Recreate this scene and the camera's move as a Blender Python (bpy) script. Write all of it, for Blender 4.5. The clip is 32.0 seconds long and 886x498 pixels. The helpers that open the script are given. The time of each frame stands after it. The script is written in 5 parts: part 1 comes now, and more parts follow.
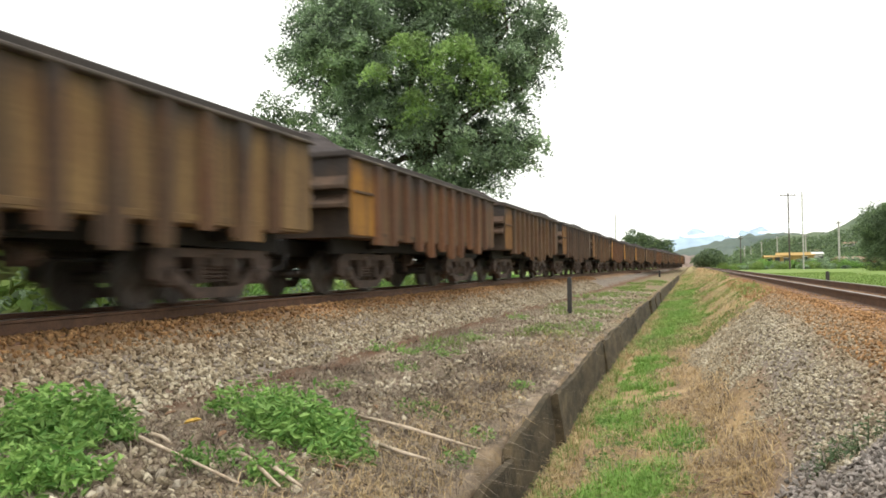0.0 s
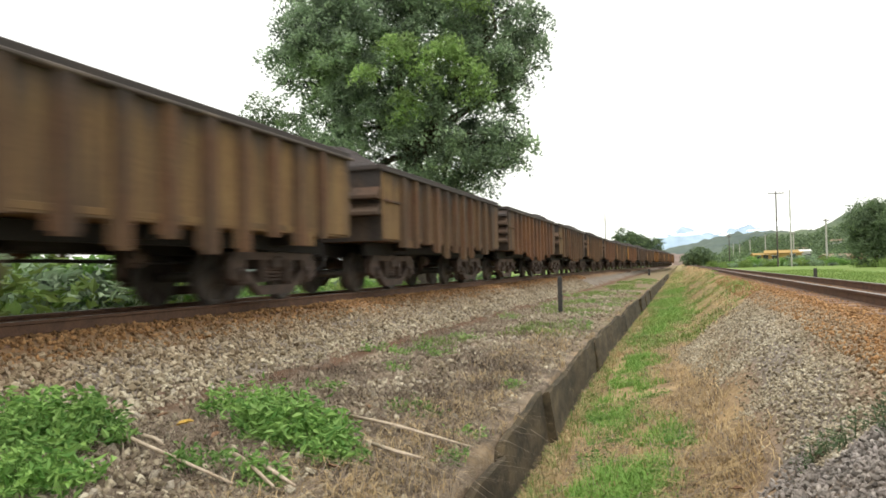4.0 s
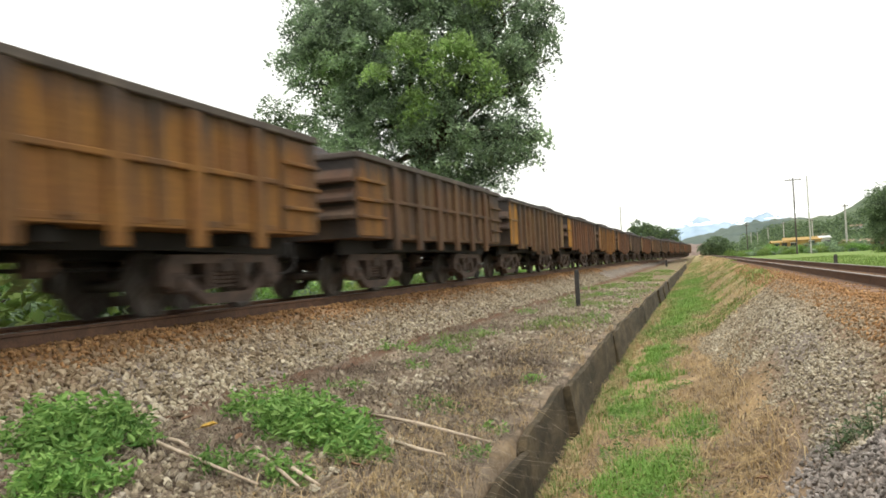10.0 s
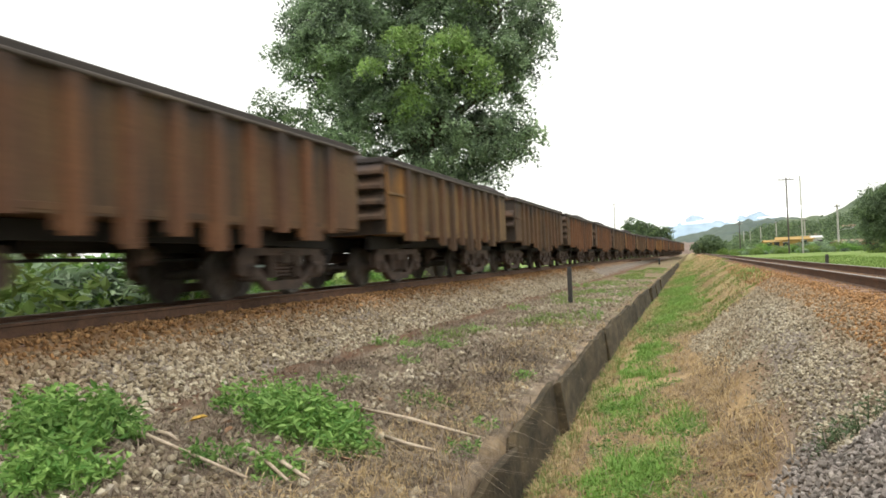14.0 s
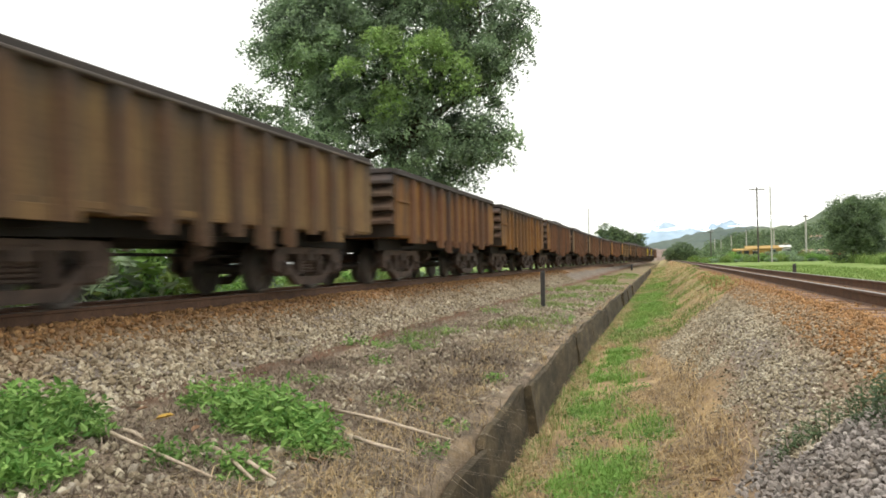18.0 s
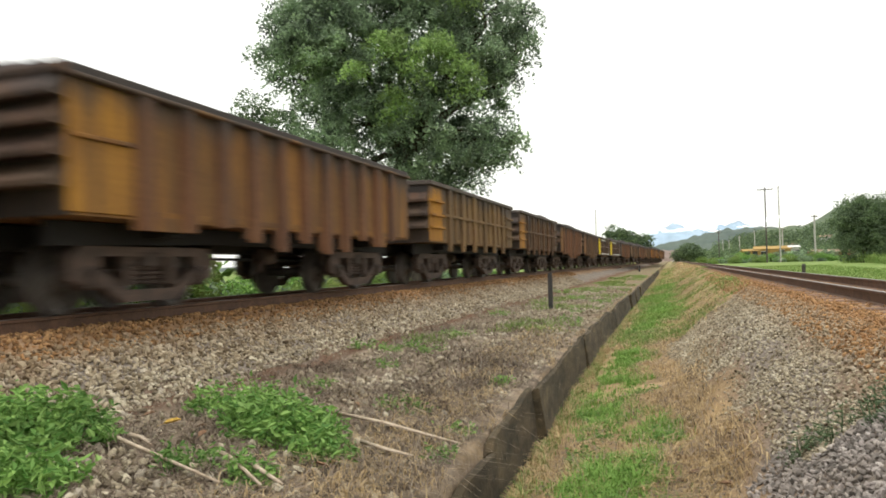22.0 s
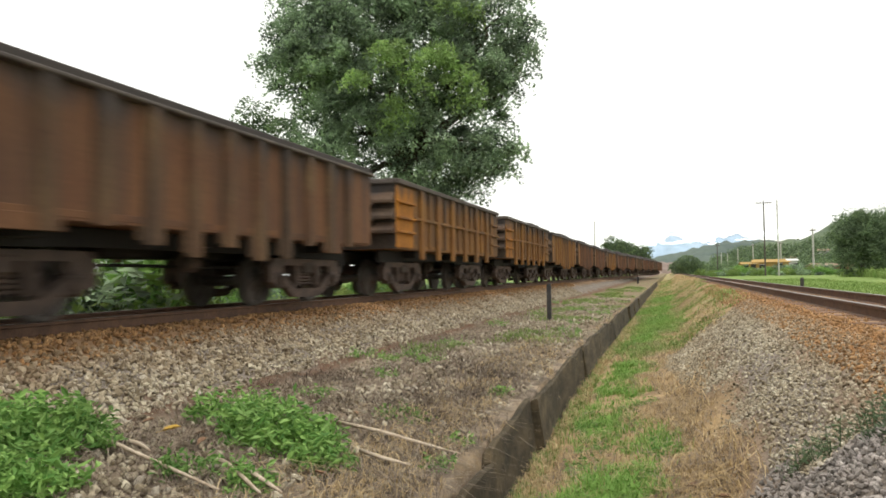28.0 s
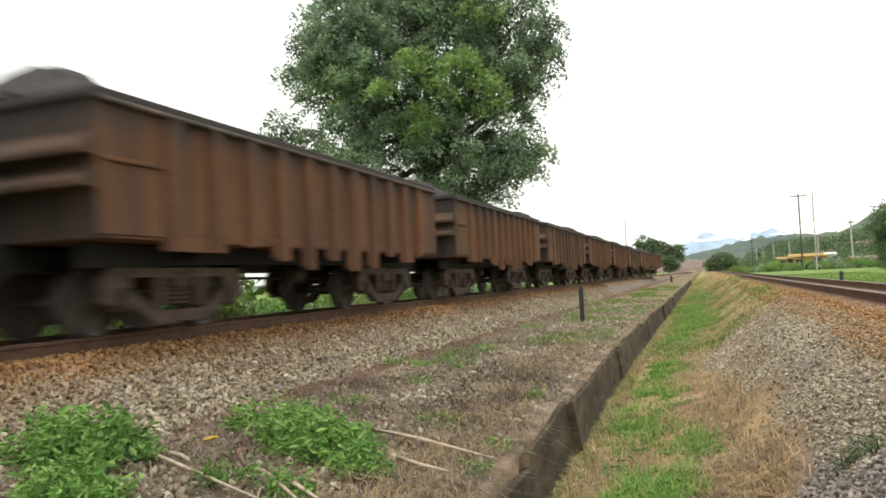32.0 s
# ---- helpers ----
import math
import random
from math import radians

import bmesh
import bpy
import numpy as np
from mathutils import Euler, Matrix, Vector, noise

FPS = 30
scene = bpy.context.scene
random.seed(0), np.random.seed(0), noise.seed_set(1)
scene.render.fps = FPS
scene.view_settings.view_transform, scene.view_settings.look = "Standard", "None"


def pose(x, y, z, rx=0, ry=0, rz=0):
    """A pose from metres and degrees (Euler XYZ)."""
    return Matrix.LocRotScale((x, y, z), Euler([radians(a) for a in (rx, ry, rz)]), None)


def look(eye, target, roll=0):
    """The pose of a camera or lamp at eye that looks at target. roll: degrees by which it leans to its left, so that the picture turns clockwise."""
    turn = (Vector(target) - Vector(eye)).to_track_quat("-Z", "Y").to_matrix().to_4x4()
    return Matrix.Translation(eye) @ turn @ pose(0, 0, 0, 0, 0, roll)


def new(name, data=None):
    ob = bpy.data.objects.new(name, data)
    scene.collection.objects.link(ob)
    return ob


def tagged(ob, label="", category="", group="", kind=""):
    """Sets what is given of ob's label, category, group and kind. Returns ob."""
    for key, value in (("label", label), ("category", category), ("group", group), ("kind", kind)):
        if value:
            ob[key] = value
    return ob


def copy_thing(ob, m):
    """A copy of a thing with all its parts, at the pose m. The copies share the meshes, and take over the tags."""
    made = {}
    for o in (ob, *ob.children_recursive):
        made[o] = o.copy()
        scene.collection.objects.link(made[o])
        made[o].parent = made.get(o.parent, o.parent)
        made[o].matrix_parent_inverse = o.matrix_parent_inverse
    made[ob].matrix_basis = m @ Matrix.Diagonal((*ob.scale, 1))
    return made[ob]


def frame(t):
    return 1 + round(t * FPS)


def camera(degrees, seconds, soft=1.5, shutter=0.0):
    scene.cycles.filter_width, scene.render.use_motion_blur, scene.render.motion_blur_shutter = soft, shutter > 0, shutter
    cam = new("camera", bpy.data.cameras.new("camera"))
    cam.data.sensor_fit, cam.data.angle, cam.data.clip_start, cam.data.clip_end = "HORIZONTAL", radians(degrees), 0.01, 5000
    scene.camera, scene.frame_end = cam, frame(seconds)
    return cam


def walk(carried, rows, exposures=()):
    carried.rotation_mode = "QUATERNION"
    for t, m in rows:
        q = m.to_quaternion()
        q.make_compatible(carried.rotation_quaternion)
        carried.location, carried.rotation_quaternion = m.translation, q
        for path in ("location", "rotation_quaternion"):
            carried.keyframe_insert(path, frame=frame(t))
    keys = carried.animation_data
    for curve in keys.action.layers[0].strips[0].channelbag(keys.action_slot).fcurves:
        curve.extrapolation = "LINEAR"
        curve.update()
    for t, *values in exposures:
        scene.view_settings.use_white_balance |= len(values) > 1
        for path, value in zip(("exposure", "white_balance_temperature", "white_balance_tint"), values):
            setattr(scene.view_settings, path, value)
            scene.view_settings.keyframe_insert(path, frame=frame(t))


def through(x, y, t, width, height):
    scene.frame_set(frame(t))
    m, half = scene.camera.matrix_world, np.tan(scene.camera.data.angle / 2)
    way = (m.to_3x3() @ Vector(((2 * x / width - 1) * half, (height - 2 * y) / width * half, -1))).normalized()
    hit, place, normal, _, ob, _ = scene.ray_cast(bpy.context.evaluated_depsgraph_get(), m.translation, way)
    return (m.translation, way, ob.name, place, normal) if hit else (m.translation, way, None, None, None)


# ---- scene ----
# ------------------------------------------------------------------ camera
# y runs along the tracks, x across them, z = 0 is the rail head
EYE = (0.0, 0.0, 0.45)
SPEED = 18.06          # of the train, m/s, towards -y
PITCH = 10.6           # wagon length over couplers


def bend(y):
    """How far the train's track has swung to the right at y: it draws near the other track, then turns away behind."""
    if y < 60:
        return 0.0
    if y < 84:
        return 0.05 * (y - 60) ** 2 / 48
    if y < 140:
        return 0.6 + 0.05 * (y - 84)
    return 3.4 + 0.05 * (y - 140) - (y - 140) ** 2 / 1200


# seconds, tilt, lean, turn, and how far the carrier sways
PATH = ((0, 91.58, 0.75, 19.24, -0.005, 0.033, 0.004), (0.5, 91.49, 0.95, 18.56, -0.005, 0.033, 0.004), (1, 91.57, 1.26, 18.3, -0.002, 0.029, 0.004),
        (1.5, 91.72, 1.14, 17.87, 0.001, 0.022, -0), (2, 91.69, 0.01, 17.25, 0.001, 0.015, -0.004), (2.5, 91.6, 0.28, 17, -0.001, 0.013, -0.004),
        (3, 91.66, 1.16, 17.69, -0.006, 0.012, -0.004), (3.5, 91.51, 0.83, 18.31, -0.007, 0.009, -0.006), (5.5, 92.1, 2.99, 18.98, 0.013, 0.006, -0.006),
        (6, 92.12, 2.65, 19, 0.008, 0.005, -0.005), (6.5, 92.18, 2.73, 19.05, 0.001, 0.001, -0.004), (7, 92.11, 2.37, 19.25, -0.009, -0.001, -0.002),
        (7.5, 92.04, 2.37, 19.29, -0.017, -0.001, -0.002), (8, 92.04, 2.37, 19.43, -0.019, -0.001, -0.004), (8.5, 91.89, 2.18, 19.63, -0.014, -0.002, -0.006),
        (9, 91.66, 3.05, 19.67, -0.011, -0.003, -0.006), (9.5, 91.43, 2.9, 19.72, -0.01, -0.003, -0.006), (10, 91.42, 2.87, 19.75, -0.01, -0.002, -0.007),
        (10.5, 91.42, 2.57, 19.92, -0.009, 0.001, -0.007), (11, 91.36, 2.63, 20.04, -0.004, 0.003, -0.008), (11.5, 91.3, 2.79, 19.96, 0.002, 0.003, -0.009),
        (12, 91.27, 2.89, 19.7, 0.007, 0.002, -0.009), (12.5, 91.19, 2.94, 19.29, 0.008, -0, -0.008), (13, 91.12, 2.6, 19.18, 0.004, -0.002, -0.005),
        (13.5, 90.99, 2.06, 19.25, 0.003, -0.002, -0.003), (14, 91.02, 2.2, 19.23, 0.003, 0, -0.005), (14.5, 91.01, 2.43, 19.11, 0.004, 0.002, -0.007),
        (16.5, 90.73, 1.91, 18.59, 0.003, -0.003, -0.012), (17, 90.62, 1.76, 18.59, 0.003, -0.003, -0.013), (17.5, 90.71, 1.84, 18.56, 0.007, -0.001, -0.011),
        (18, 91.11, 1.03, 17.18, 0.016, 0.004, -0.008), (18.5, 91.63, 2.32, 16.21, 0.027, 0.008, -0.004), (19, 91.9, 1.74, 15.3, 0.026, 0.01, -0.004),
        (19.5, 91.78, 1.3, 14.93, 0.015, 0.008, -0.008), (20, 91.38, 1.95, 16.77, 0.008, 0.013, -0.012), (20.5, 91.08, 1.55, 17.45, 0.009, 0.021, -0.01),
        (21, 91.27, 3.02, 17.97, 0.013, 0.03, -0.009), (21.5, 91.35, 2.94, 18.12, 0.013, 0.034, -0.01), (22, 91.35, 1.45, 17.76, 0.012, 0.034, -0.011),
        (22.5, 91.3, 1.41, 16.62, 0.011, 0.032, -0.012), (23, 91.06, 2.05, 16.5, 0.012, 0.032, -0.011), (23.5, 91.12, 2.91, 16.34, 0.017, 0.033, -0.008),
        (24, 91.35, 3, 15.76, 0.019, 0.031, -0.005), (24.5, 91.61, 3.02, 15.57, 0.017, 0.029, -0.004), (26.5, 91.83, 2.31, 15.35, 0.012, 0.011, -0.001),
        (27, 92.01, 2.32, 15.64, 0.009, 0.004, -0.002), (27.5, 92.17, 1.61, 16.48, 0.006, 0, -0.005), (28, 92.11, 0.79, 17.63, 0.002, 0.001, -0.006),
        (28.5, 92.16, 1.46, 18.09, -0.001, 0.005, -0.005), (29, 92.24, 1.76, 18.52, -0.002, 0.007, -0.006), (29.5, 92.19, 2.05, 18.88, -0.001, 0.006, -0.007),
        (30, 92.17, 2.26, 19.26, -0, 0.003, -0.005), (30.5, 92.39, 2.22, 19.7, -0, -0.003, -0.002), (31, 92.55, 2.27, 19.94, -0, -0.005, -0.001),
        (31.5, 92.5, 2.67, 20.02, 0.001, -0.004, -0.002), (32, 92.59, 2.54, 20.11, 0.001, -0.004, -0.003))
cam = camera(64.0, 32.0, soft=1.7, shutter=0.4)
walk(cam, [(t, pose(EYE[0] + dx, EYE[1] + dy, EYE[2] + dz, rx, ry, rz)) for t, rx, ry, rz, dx, dy, dz in PATH], exposures=((0.0, 0.29), (3.0, 0.23), (8.0, 0.21), (17.0, 0.18), (24.0, 0.09), (32.0, 0.10)))

# ------------------------------------------------------------------ light: white overcast sky, very soft sun
world = bpy.data.worlds.new("overcast_sky")
scene.world = world
world.use_nodes = True
wt = world.node_tree
sky = wt.nodes.new("ShaderNodeTexSky")
sky.sky_type, sky.sun_disc = "NISHITA", False
sky.sun_elevation, sky.sun_rotation = radians(71), radians(166)
sky.air_density, sky.dust_density = 1.0, 4.0
veil = wt.nodes.new("ShaderNodeMix")
veil.data_type = "RGBA"
veil.inputs["Factor"].default_value = 0.88
wt.links.new(sky.outputs["Color"], veil.inputs["A"])
veil.inputs["B"].default_value = (9.7, 9.7, 9.1, 1)
wbg = wt.nodes["Background"]
wbg.inputs["Strength"].default_value = 0.132
wt.links.new(veil.outputs["Result"], wbg.inputs["Color"])
sun = new("sun", bpy.data.lights.new("sun", "SUN"))
sun.data.energy, sun.data.angle, sun.data.color = 1.45, radians(25), (1.0, 0.96, 0.9)
sun.matrix_world = look((0, 0, 60), (-5, 20, 0))

# ------------------------------------------------------------------ node and mesh helpers
def nodes_of(name):
    m = bpy.data.materials.new(name)
    m.use_nodes = True
    return m, m.node_tree, m.node_tree.nodes["Principled BSDF"]


def tex_noise(t, scale, detail=4.0, rough=0.55, coords=None, stretch=None):
    n = t.nodes.new("ShaderNodeTexNoise")
    n.inputs["Scale"].default_value, n.inputs["Detail"].default_value, n.inputs["Roughness"].default_value = scale, detail, rough
    if coords is not None:
        if stretch:
            mp = t.nodes.new("ShaderNodeMapping")
            mp.inputs["Scale"].default_value = stretch
            t.links.new(coords, mp.inputs["Vector"])
            coords = mp.outputs["Vector"]
        t.links.new(coords, n.inputs["Vector"])
    return n.outputs["Fac"]


def ramp(t, fac, a, b, ca=(0, 0, 0, 1), cb=(1, 1, 1, 1)):
    r = t.nodes.new("ShaderNodeValToRGB")
    r.color_ramp.elements[0].position, r.color_ramp.elements[1].position = a, b
    r.color_ramp.elements[0].color, r.color_ramp.elements[1].color = (*ca[:3], 1), (*cb[:3], 1)
    t.links.new(fac, r.inputs["Fac"])
    return r.outputs["Color"]


def blend(t, fac, a, b, kind="MIX"):
    n = t.nodes.new("ShaderNodeMix")
    n.data_type, n.blend_type = "RGBA", kind
    for sock, v in (("Factor", fac), ("A", a), ("B", b)):
        if isinstance(v, (int, float)):
            n.inputs[sock].default_value = v
        elif isinstance(v, tuple):
            n.inputs[sock].default_value = (*v[:3], 1)
        else:
            t.links.new(v, n.inputs[sock])
    return n.outputs["Result"]


def maths(t, op, a, b=0.0):
    n = t.nodes.new("ShaderNodeMath")
    n.operation = op
    for i, v in enumerate((a, b)):
        if isinstance(v, (int, float)):
            n.inputs[i].default_value = v
        else:
            t.links.new(v, n.inputs[i])
    return n.outputs[0]


def bump(t, bsdf, height, strength=0.4, distance=0.02):
    b = t.nodes.new("ShaderNodeBump")
    b.inputs["Strength"].default_value, b.inputs["Distance"].default_value = strength, distance
    t.links.new(height, b.inputs["Height"])
    t.links.new(b.outputs["Normal"], bsdf.inputs["Normal"])


def surface(name, c1, c2, scale=3.0, rough=0.85, metal=0.0, relief=0.3, fine=40.0, vary=0.0, island=0.0, stretch=None):
    """A two-scale mottled surface; vary: change from object to object, island: from piece to piece."""
    m, t, p = nodes_of(name)
    tc = t.nodes.new("ShaderNodeTexCoord").outputs["Object"]
    col = blend(t, ramp(t, tex_noise(t, scale, 5, coords=tc, stretch=stretch), 0.35, 0.68), c1, c2)
    grain = tex_noise(t, fine, 3, coords=tc)
    col = blend(t, 0.5, col, ramp(t, grain, 0.25, 0.75, (0.45, 0.45, 0.45), (1.35, 1.35, 1.35)), "MULTIPLY")
    if vary:
        oi = t.nodes.new("ShaderNodeObjectInfo").outputs["Random"]
        col = blend(t, 1.0, col, ramp(t, oi, 0, 1, (1 - vary,) * 3, (1 + vary,) * 3), "MULTIPLY")
    if island:
        ri = t.nodes.new("ShaderNodeNewGeometry").outputs["Random Per Island"]
        col = blend(t, 1.0, col, ramp(t, ri, 0, 1, (1 - island,) * 3, (1 + island,) * 3), "MULTIPLY")
    t.links.new(col, p.inputs["Base Color"])
    p.inputs["Roughness"].default_value, p.inputs["Metallic"].default_value = rough, metal
    bump(t, p, grain, relief, 0.01)
    return m


def leafy(name, c1, c2, c3, rough=0.55, through=0.32, clump=0.0):
    """Leaves: hue changes from leaf to leaf and over metres, light shines through; clump paints in lit and shaded
    masses.
    """
    m, t, p = nodes_of(name)
    g = t.nodes.new("ShaderNodeNewGeometry")
    col = blend(t, g.outputs["Random Per Island"], c1, c2)
    patch = ramp(t, tex_noise(t, 0.30, 4, coords=g.outputs["Position"]), 0.55, 0.68)
    col = blend(t, patch, col, c3)
    # brightness noise in the colour imitates lit clumps and shaded gaps
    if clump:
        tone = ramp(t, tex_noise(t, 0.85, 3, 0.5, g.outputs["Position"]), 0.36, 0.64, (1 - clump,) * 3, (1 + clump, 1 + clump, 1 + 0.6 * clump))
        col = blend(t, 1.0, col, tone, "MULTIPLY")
    t.links.new(col, p.inputs["Base Color"])
    p.inputs["Roughness"].default_value = rough
    p.inputs["Specular IOR Level"].default_value = 0.3
    tr = t.nodes.new("ShaderNodeBsdfTranslucent")
    t.links.new(col, tr.inputs["Color"])
    mx = t.nodes.new("ShaderNodeMixShader")
    mx.inputs[0].default_value = through
    out = t.nodes["Material Output"]
    t.links.new(p.outputs[0], mx.inputs[1])
    t.links.new(tr.outputs[0], mx.inputs[2])
    t.links.new(mx.outputs[0], out.inputs["Surface"])
    return m


def wagon_paint(name, base, rust, dirt, amount=0.5):
    """Old paint under rust: vertical streaks, blotches, ore dust."""
    m, t, p = nodes_of(name)
    tc = t.nodes.new("ShaderNodeTexCoord").outputs["Object"]
    oi = t.nodes.new("ShaderNodeObjectInfo").outputs["Random"]
    off = t.nodes.new("ShaderNodeVectorMath")
    off.operation = "ADD"
    cmb = t.nodes.new("ShaderNodeCombineXYZ")
    t.links.new(maths(t, "MULTIPLY", oi, 40.0), cmb.inputs[1])
    t.links.new(tc, off.inputs[0])
    t.links.new(cmb.outputs[0], off.inputs[1])
    v = off.outputs[0]
    streak = tex_noise(t, 1.0, 5, 0.6, v, (2.2, 3.4, 0.35))
    blot = tex_noise(t, 1.3, 6, 0.65, v)
    col = blend(t, ramp(t, blot, 0.5 - 0.25 * amount, 0.75 - 0.2 * amount), base, rust)
    col = blend(t, maths(t, "MULTIPLY", ramp(t, streak, 0.42, 0.66), 0.85), col, dirt)
    # ore dust that ran down from the rim
    sep = t.nodes.new("ShaderNodeSeparateXYZ")
    t.links.new(tc, sep.inputs[0])
    rim = maths(t, "ADD", maths(t, "MULTIPLY", maths(t, "SUBTRACT", sep.outputs[2], 2.12), 2.0), maths(t, "MULTIPLY", maths(t, "SUBTRACT", streak, 0.45), 2.2))
    col = blend(t, maths(t, "MULTIPLY", ramp(t, rim, 0.0, 0.6), 0.72), col, (0.062, 0.055, 0.055))
    fine = tex_noise(t, 22.0, 4, 0.6, v)
    col = blend(t, 0.45, col, ramp(t, fine, 0.3, 0.7, (0.5, 0.5, 0.5), (1.3, 1.3, 1.3)), "MULTIPLY")
    t.links.new(col, p.inputs["Base Color"])
    p.inputs["Roughness"].default_value = 0.8
    p.inputs["Specular IOR Level"].default_value = 0.25
    bump(t, p, blot, 0.25, 0.02)
    return m


def big_mesh(name, verts, faces, mat, smooth=False):
    """A mesh from arrays: verts (n, 3), faces (m, k)."""
    verts, faces = np.asarray(verts, dtype=np.float32), np.asarray(faces, dtype=np.int32)
    me = bpy.data.meshes.new(name)
    m, k = faces.shape
    me.vertices.add(len(verts))
    me.vertices.foreach_set("co", verts.ravel())
    me.loops.add(m * k)
    me.loops.foreach_set("vertex_index", faces.ravel())
    me.polygons.add(m)
    me.polygons.foreach_set("loop_start", np.arange(0, m * k, k, dtype=np.int32))
    me.polygons.foreach_set("use_smooth", np.full(m, smooth))
    me.update(calc_edges=True)
    me.materials.append(mat)
    return me


def mesh_of(name, bm, mat, smooth=False):
    bmesh.ops.recalc_face_normals(bm, faces=bm.faces)
    me = bpy.data.meshes.new(name)
    bm.to_mesh(me)
    bm.free()
    me.materials.append(mat)
    if smooth:
        for f in me.polygons:
            f.use_smooth = True
    return me


def part(name, bm, material, parent, label=""):
    me = bm if isinstance(bm, bpy.types.Mesh) else mesh_of(name, bm, material)
    ob = new(name, me)
    ob.parent = parent
    return tagged(ob, label)


def box(bm, cx, cy, cz, sx, sy, sz, bev=0.0, rot=None):
    r = bmesh.ops.create_cube(bm, size=1.0)
    vs = r["verts"]
    m = Matrix.Translation((cx, cy, cz)) @ (rot if rot else Matrix()) @ Matrix.Diagonal((sx, sy, sz, 1))
    bmesh.ops.transform(bm, matrix=m, verts=vs)
    if bev:
        es = list({e for v in vs for e in v.link_edges})
        bmesh.ops.bevel(bm, geom=es, offset=bev, segments=1, affect="EDGES", profile=0.5)
    return bm


def prism(bm, outline, x0, x1):
    """An outline of (y, z) corners, pulled from x0 to x1."""
    a = [bm.verts.new((x0, y, z)) for y, z in outline]
    b = [bm.verts.new((x1, y, z)) for y, z in outline]
    n = len(outline)
    bm.faces.new(a)
    bm.faces.new(b[::-1])
    for i in range(n):
        bm.faces.new((a[i], b[i], b[(i + 1) % n], a[(i + 1) % n]))
    return bm


def drum(bm, centre, r1, r2, length, axis="x", seg=16):
    rot = {"x": Matrix.Rotation(math.pi / 2, 4, "Y"), "y": Matrix.Rotation(math.pi / 2, 4, "X"), "z": Matrix()}[axis]
    bmesh.ops.create_cone(bm, cap_ends=True, segments=seg, radius1=r1, radius2=r2, depth=length,
                          matrix=Matrix.Translation(centre) @ rot)
    return bm


def tube(bm, pts, radii, seg=7):
    """A tapered tube through points."""
    rings = []
    for i, p in enumerate(pts):
        p = Vector(p)
        d = (Vector(pts[min(i + 1, len(pts) - 1)]) - Vector(pts[max(i - 1, 0)])).normalized()
        a = d.orthogonal().normalized()
        b = d.cross(a)
        rings.append([bm.verts.new(p + radii[i] * (math.cos(k * math.tau / seg) * a + math.sin(k * math.tau / seg) * b)) for k in range(seg)])
    for r, s in zip(rings, rings[1:]):
        k0 = min(range(seg), key=lambda k: (s[k].co - r[0].co).length)
        for k in range(seg):
            bm.faces.new((r[k], r[(k + 1) % seg], s[(k + 1 + k0) % seg], s[(k + k0) % seg]))
    bm.faces.new(rings[0][::-1])
    bm.faces.new(rings[-1])
    return bm


def stony(name, tones):
    """Broken stone: each piece takes its own tone."""
    m, t, p = nodes_of(name)
    g = t.nodes.new("ShaderNodeNewGeometry")
    oi = t.nodes.new("ShaderNodeObjectInfo").outputs["Random"]
    r = t.nodes.new("ShaderNodeValToRGB")
    e = r.color_ramp.elements
    e[0].position, e[0].color = tones[0][0], (*tones[0][1], 1)
    e[1].position, e[1].color = tones[-1][0], (*tones[-1][1], 1)
    for pos, c in tones[1:-1]:
        e.new(pos).color = (*c, 1)
    t.links.new(maths(t, "FRACT", maths(t, "ADD", g.outputs["Random Per Island"], oi)), r.inputs["Fac"])
    grain = tex_noise(t, 45, 4, 0.6, g.outputs["Position"])
    wide = tex_noise(t, 1.1, 5, 0.65, g.outputs["Position"])
    col = blend(t, 0.6, r.outputs["Color"], ramp(t, grain, 0.25, 0.75, (0.5, 0.5, 0.5), (1.4, 1.4, 1.4)), "MULTIPLY")
    col = blend(t, 1.0, col, ramp(t, wide, 0.3, 0.7, (0.74, 0.69, 0.61), (1.2, 1.19, 1.15)), "MULTIPLY")
    # iron dust from the trains, thickest at the rails
    sep = t.nodes.new("ShaderNodeSeparateXYZ")
    t.links.new(g.outputs["Position"], sep.inputs[0])
    x = maths(t, "ADD", sep.outputs[0], maths(t, "MULTIPLY", maths(t, "SUBTRACT", tex_noise(t, 2.2, 4, 0.6, g.outputs["Position"]), 0.5), 0.7))
    stain = maths(t, "ADD", ramp(t, maths(t, "MULTIPLY", x, -0.1), 0.49, 0.605), ramp(t, maths(t, "MULTIPLY", x, 0.1), 0.115, 0.185))
    dust = blend(t, 0.75, r.outputs["Color"], (0.66, 0.40, 0.22), "MULTIPLY")
    dust = blend(t, 0.5, dust, (0.27, 0.165, 0.085))
    col = blend(t, maths(t, "MULTIPLY", stain, 0.85), col, dust)
    t.links.new(col, p.inputs["Base Color"])
    p.inputs["Roughness"].default_value = 0.9
    p.inputs["Specular IOR Level"].default_value = 0.25
    bump(t, p, grain, 0.5, 0.01)
    return m


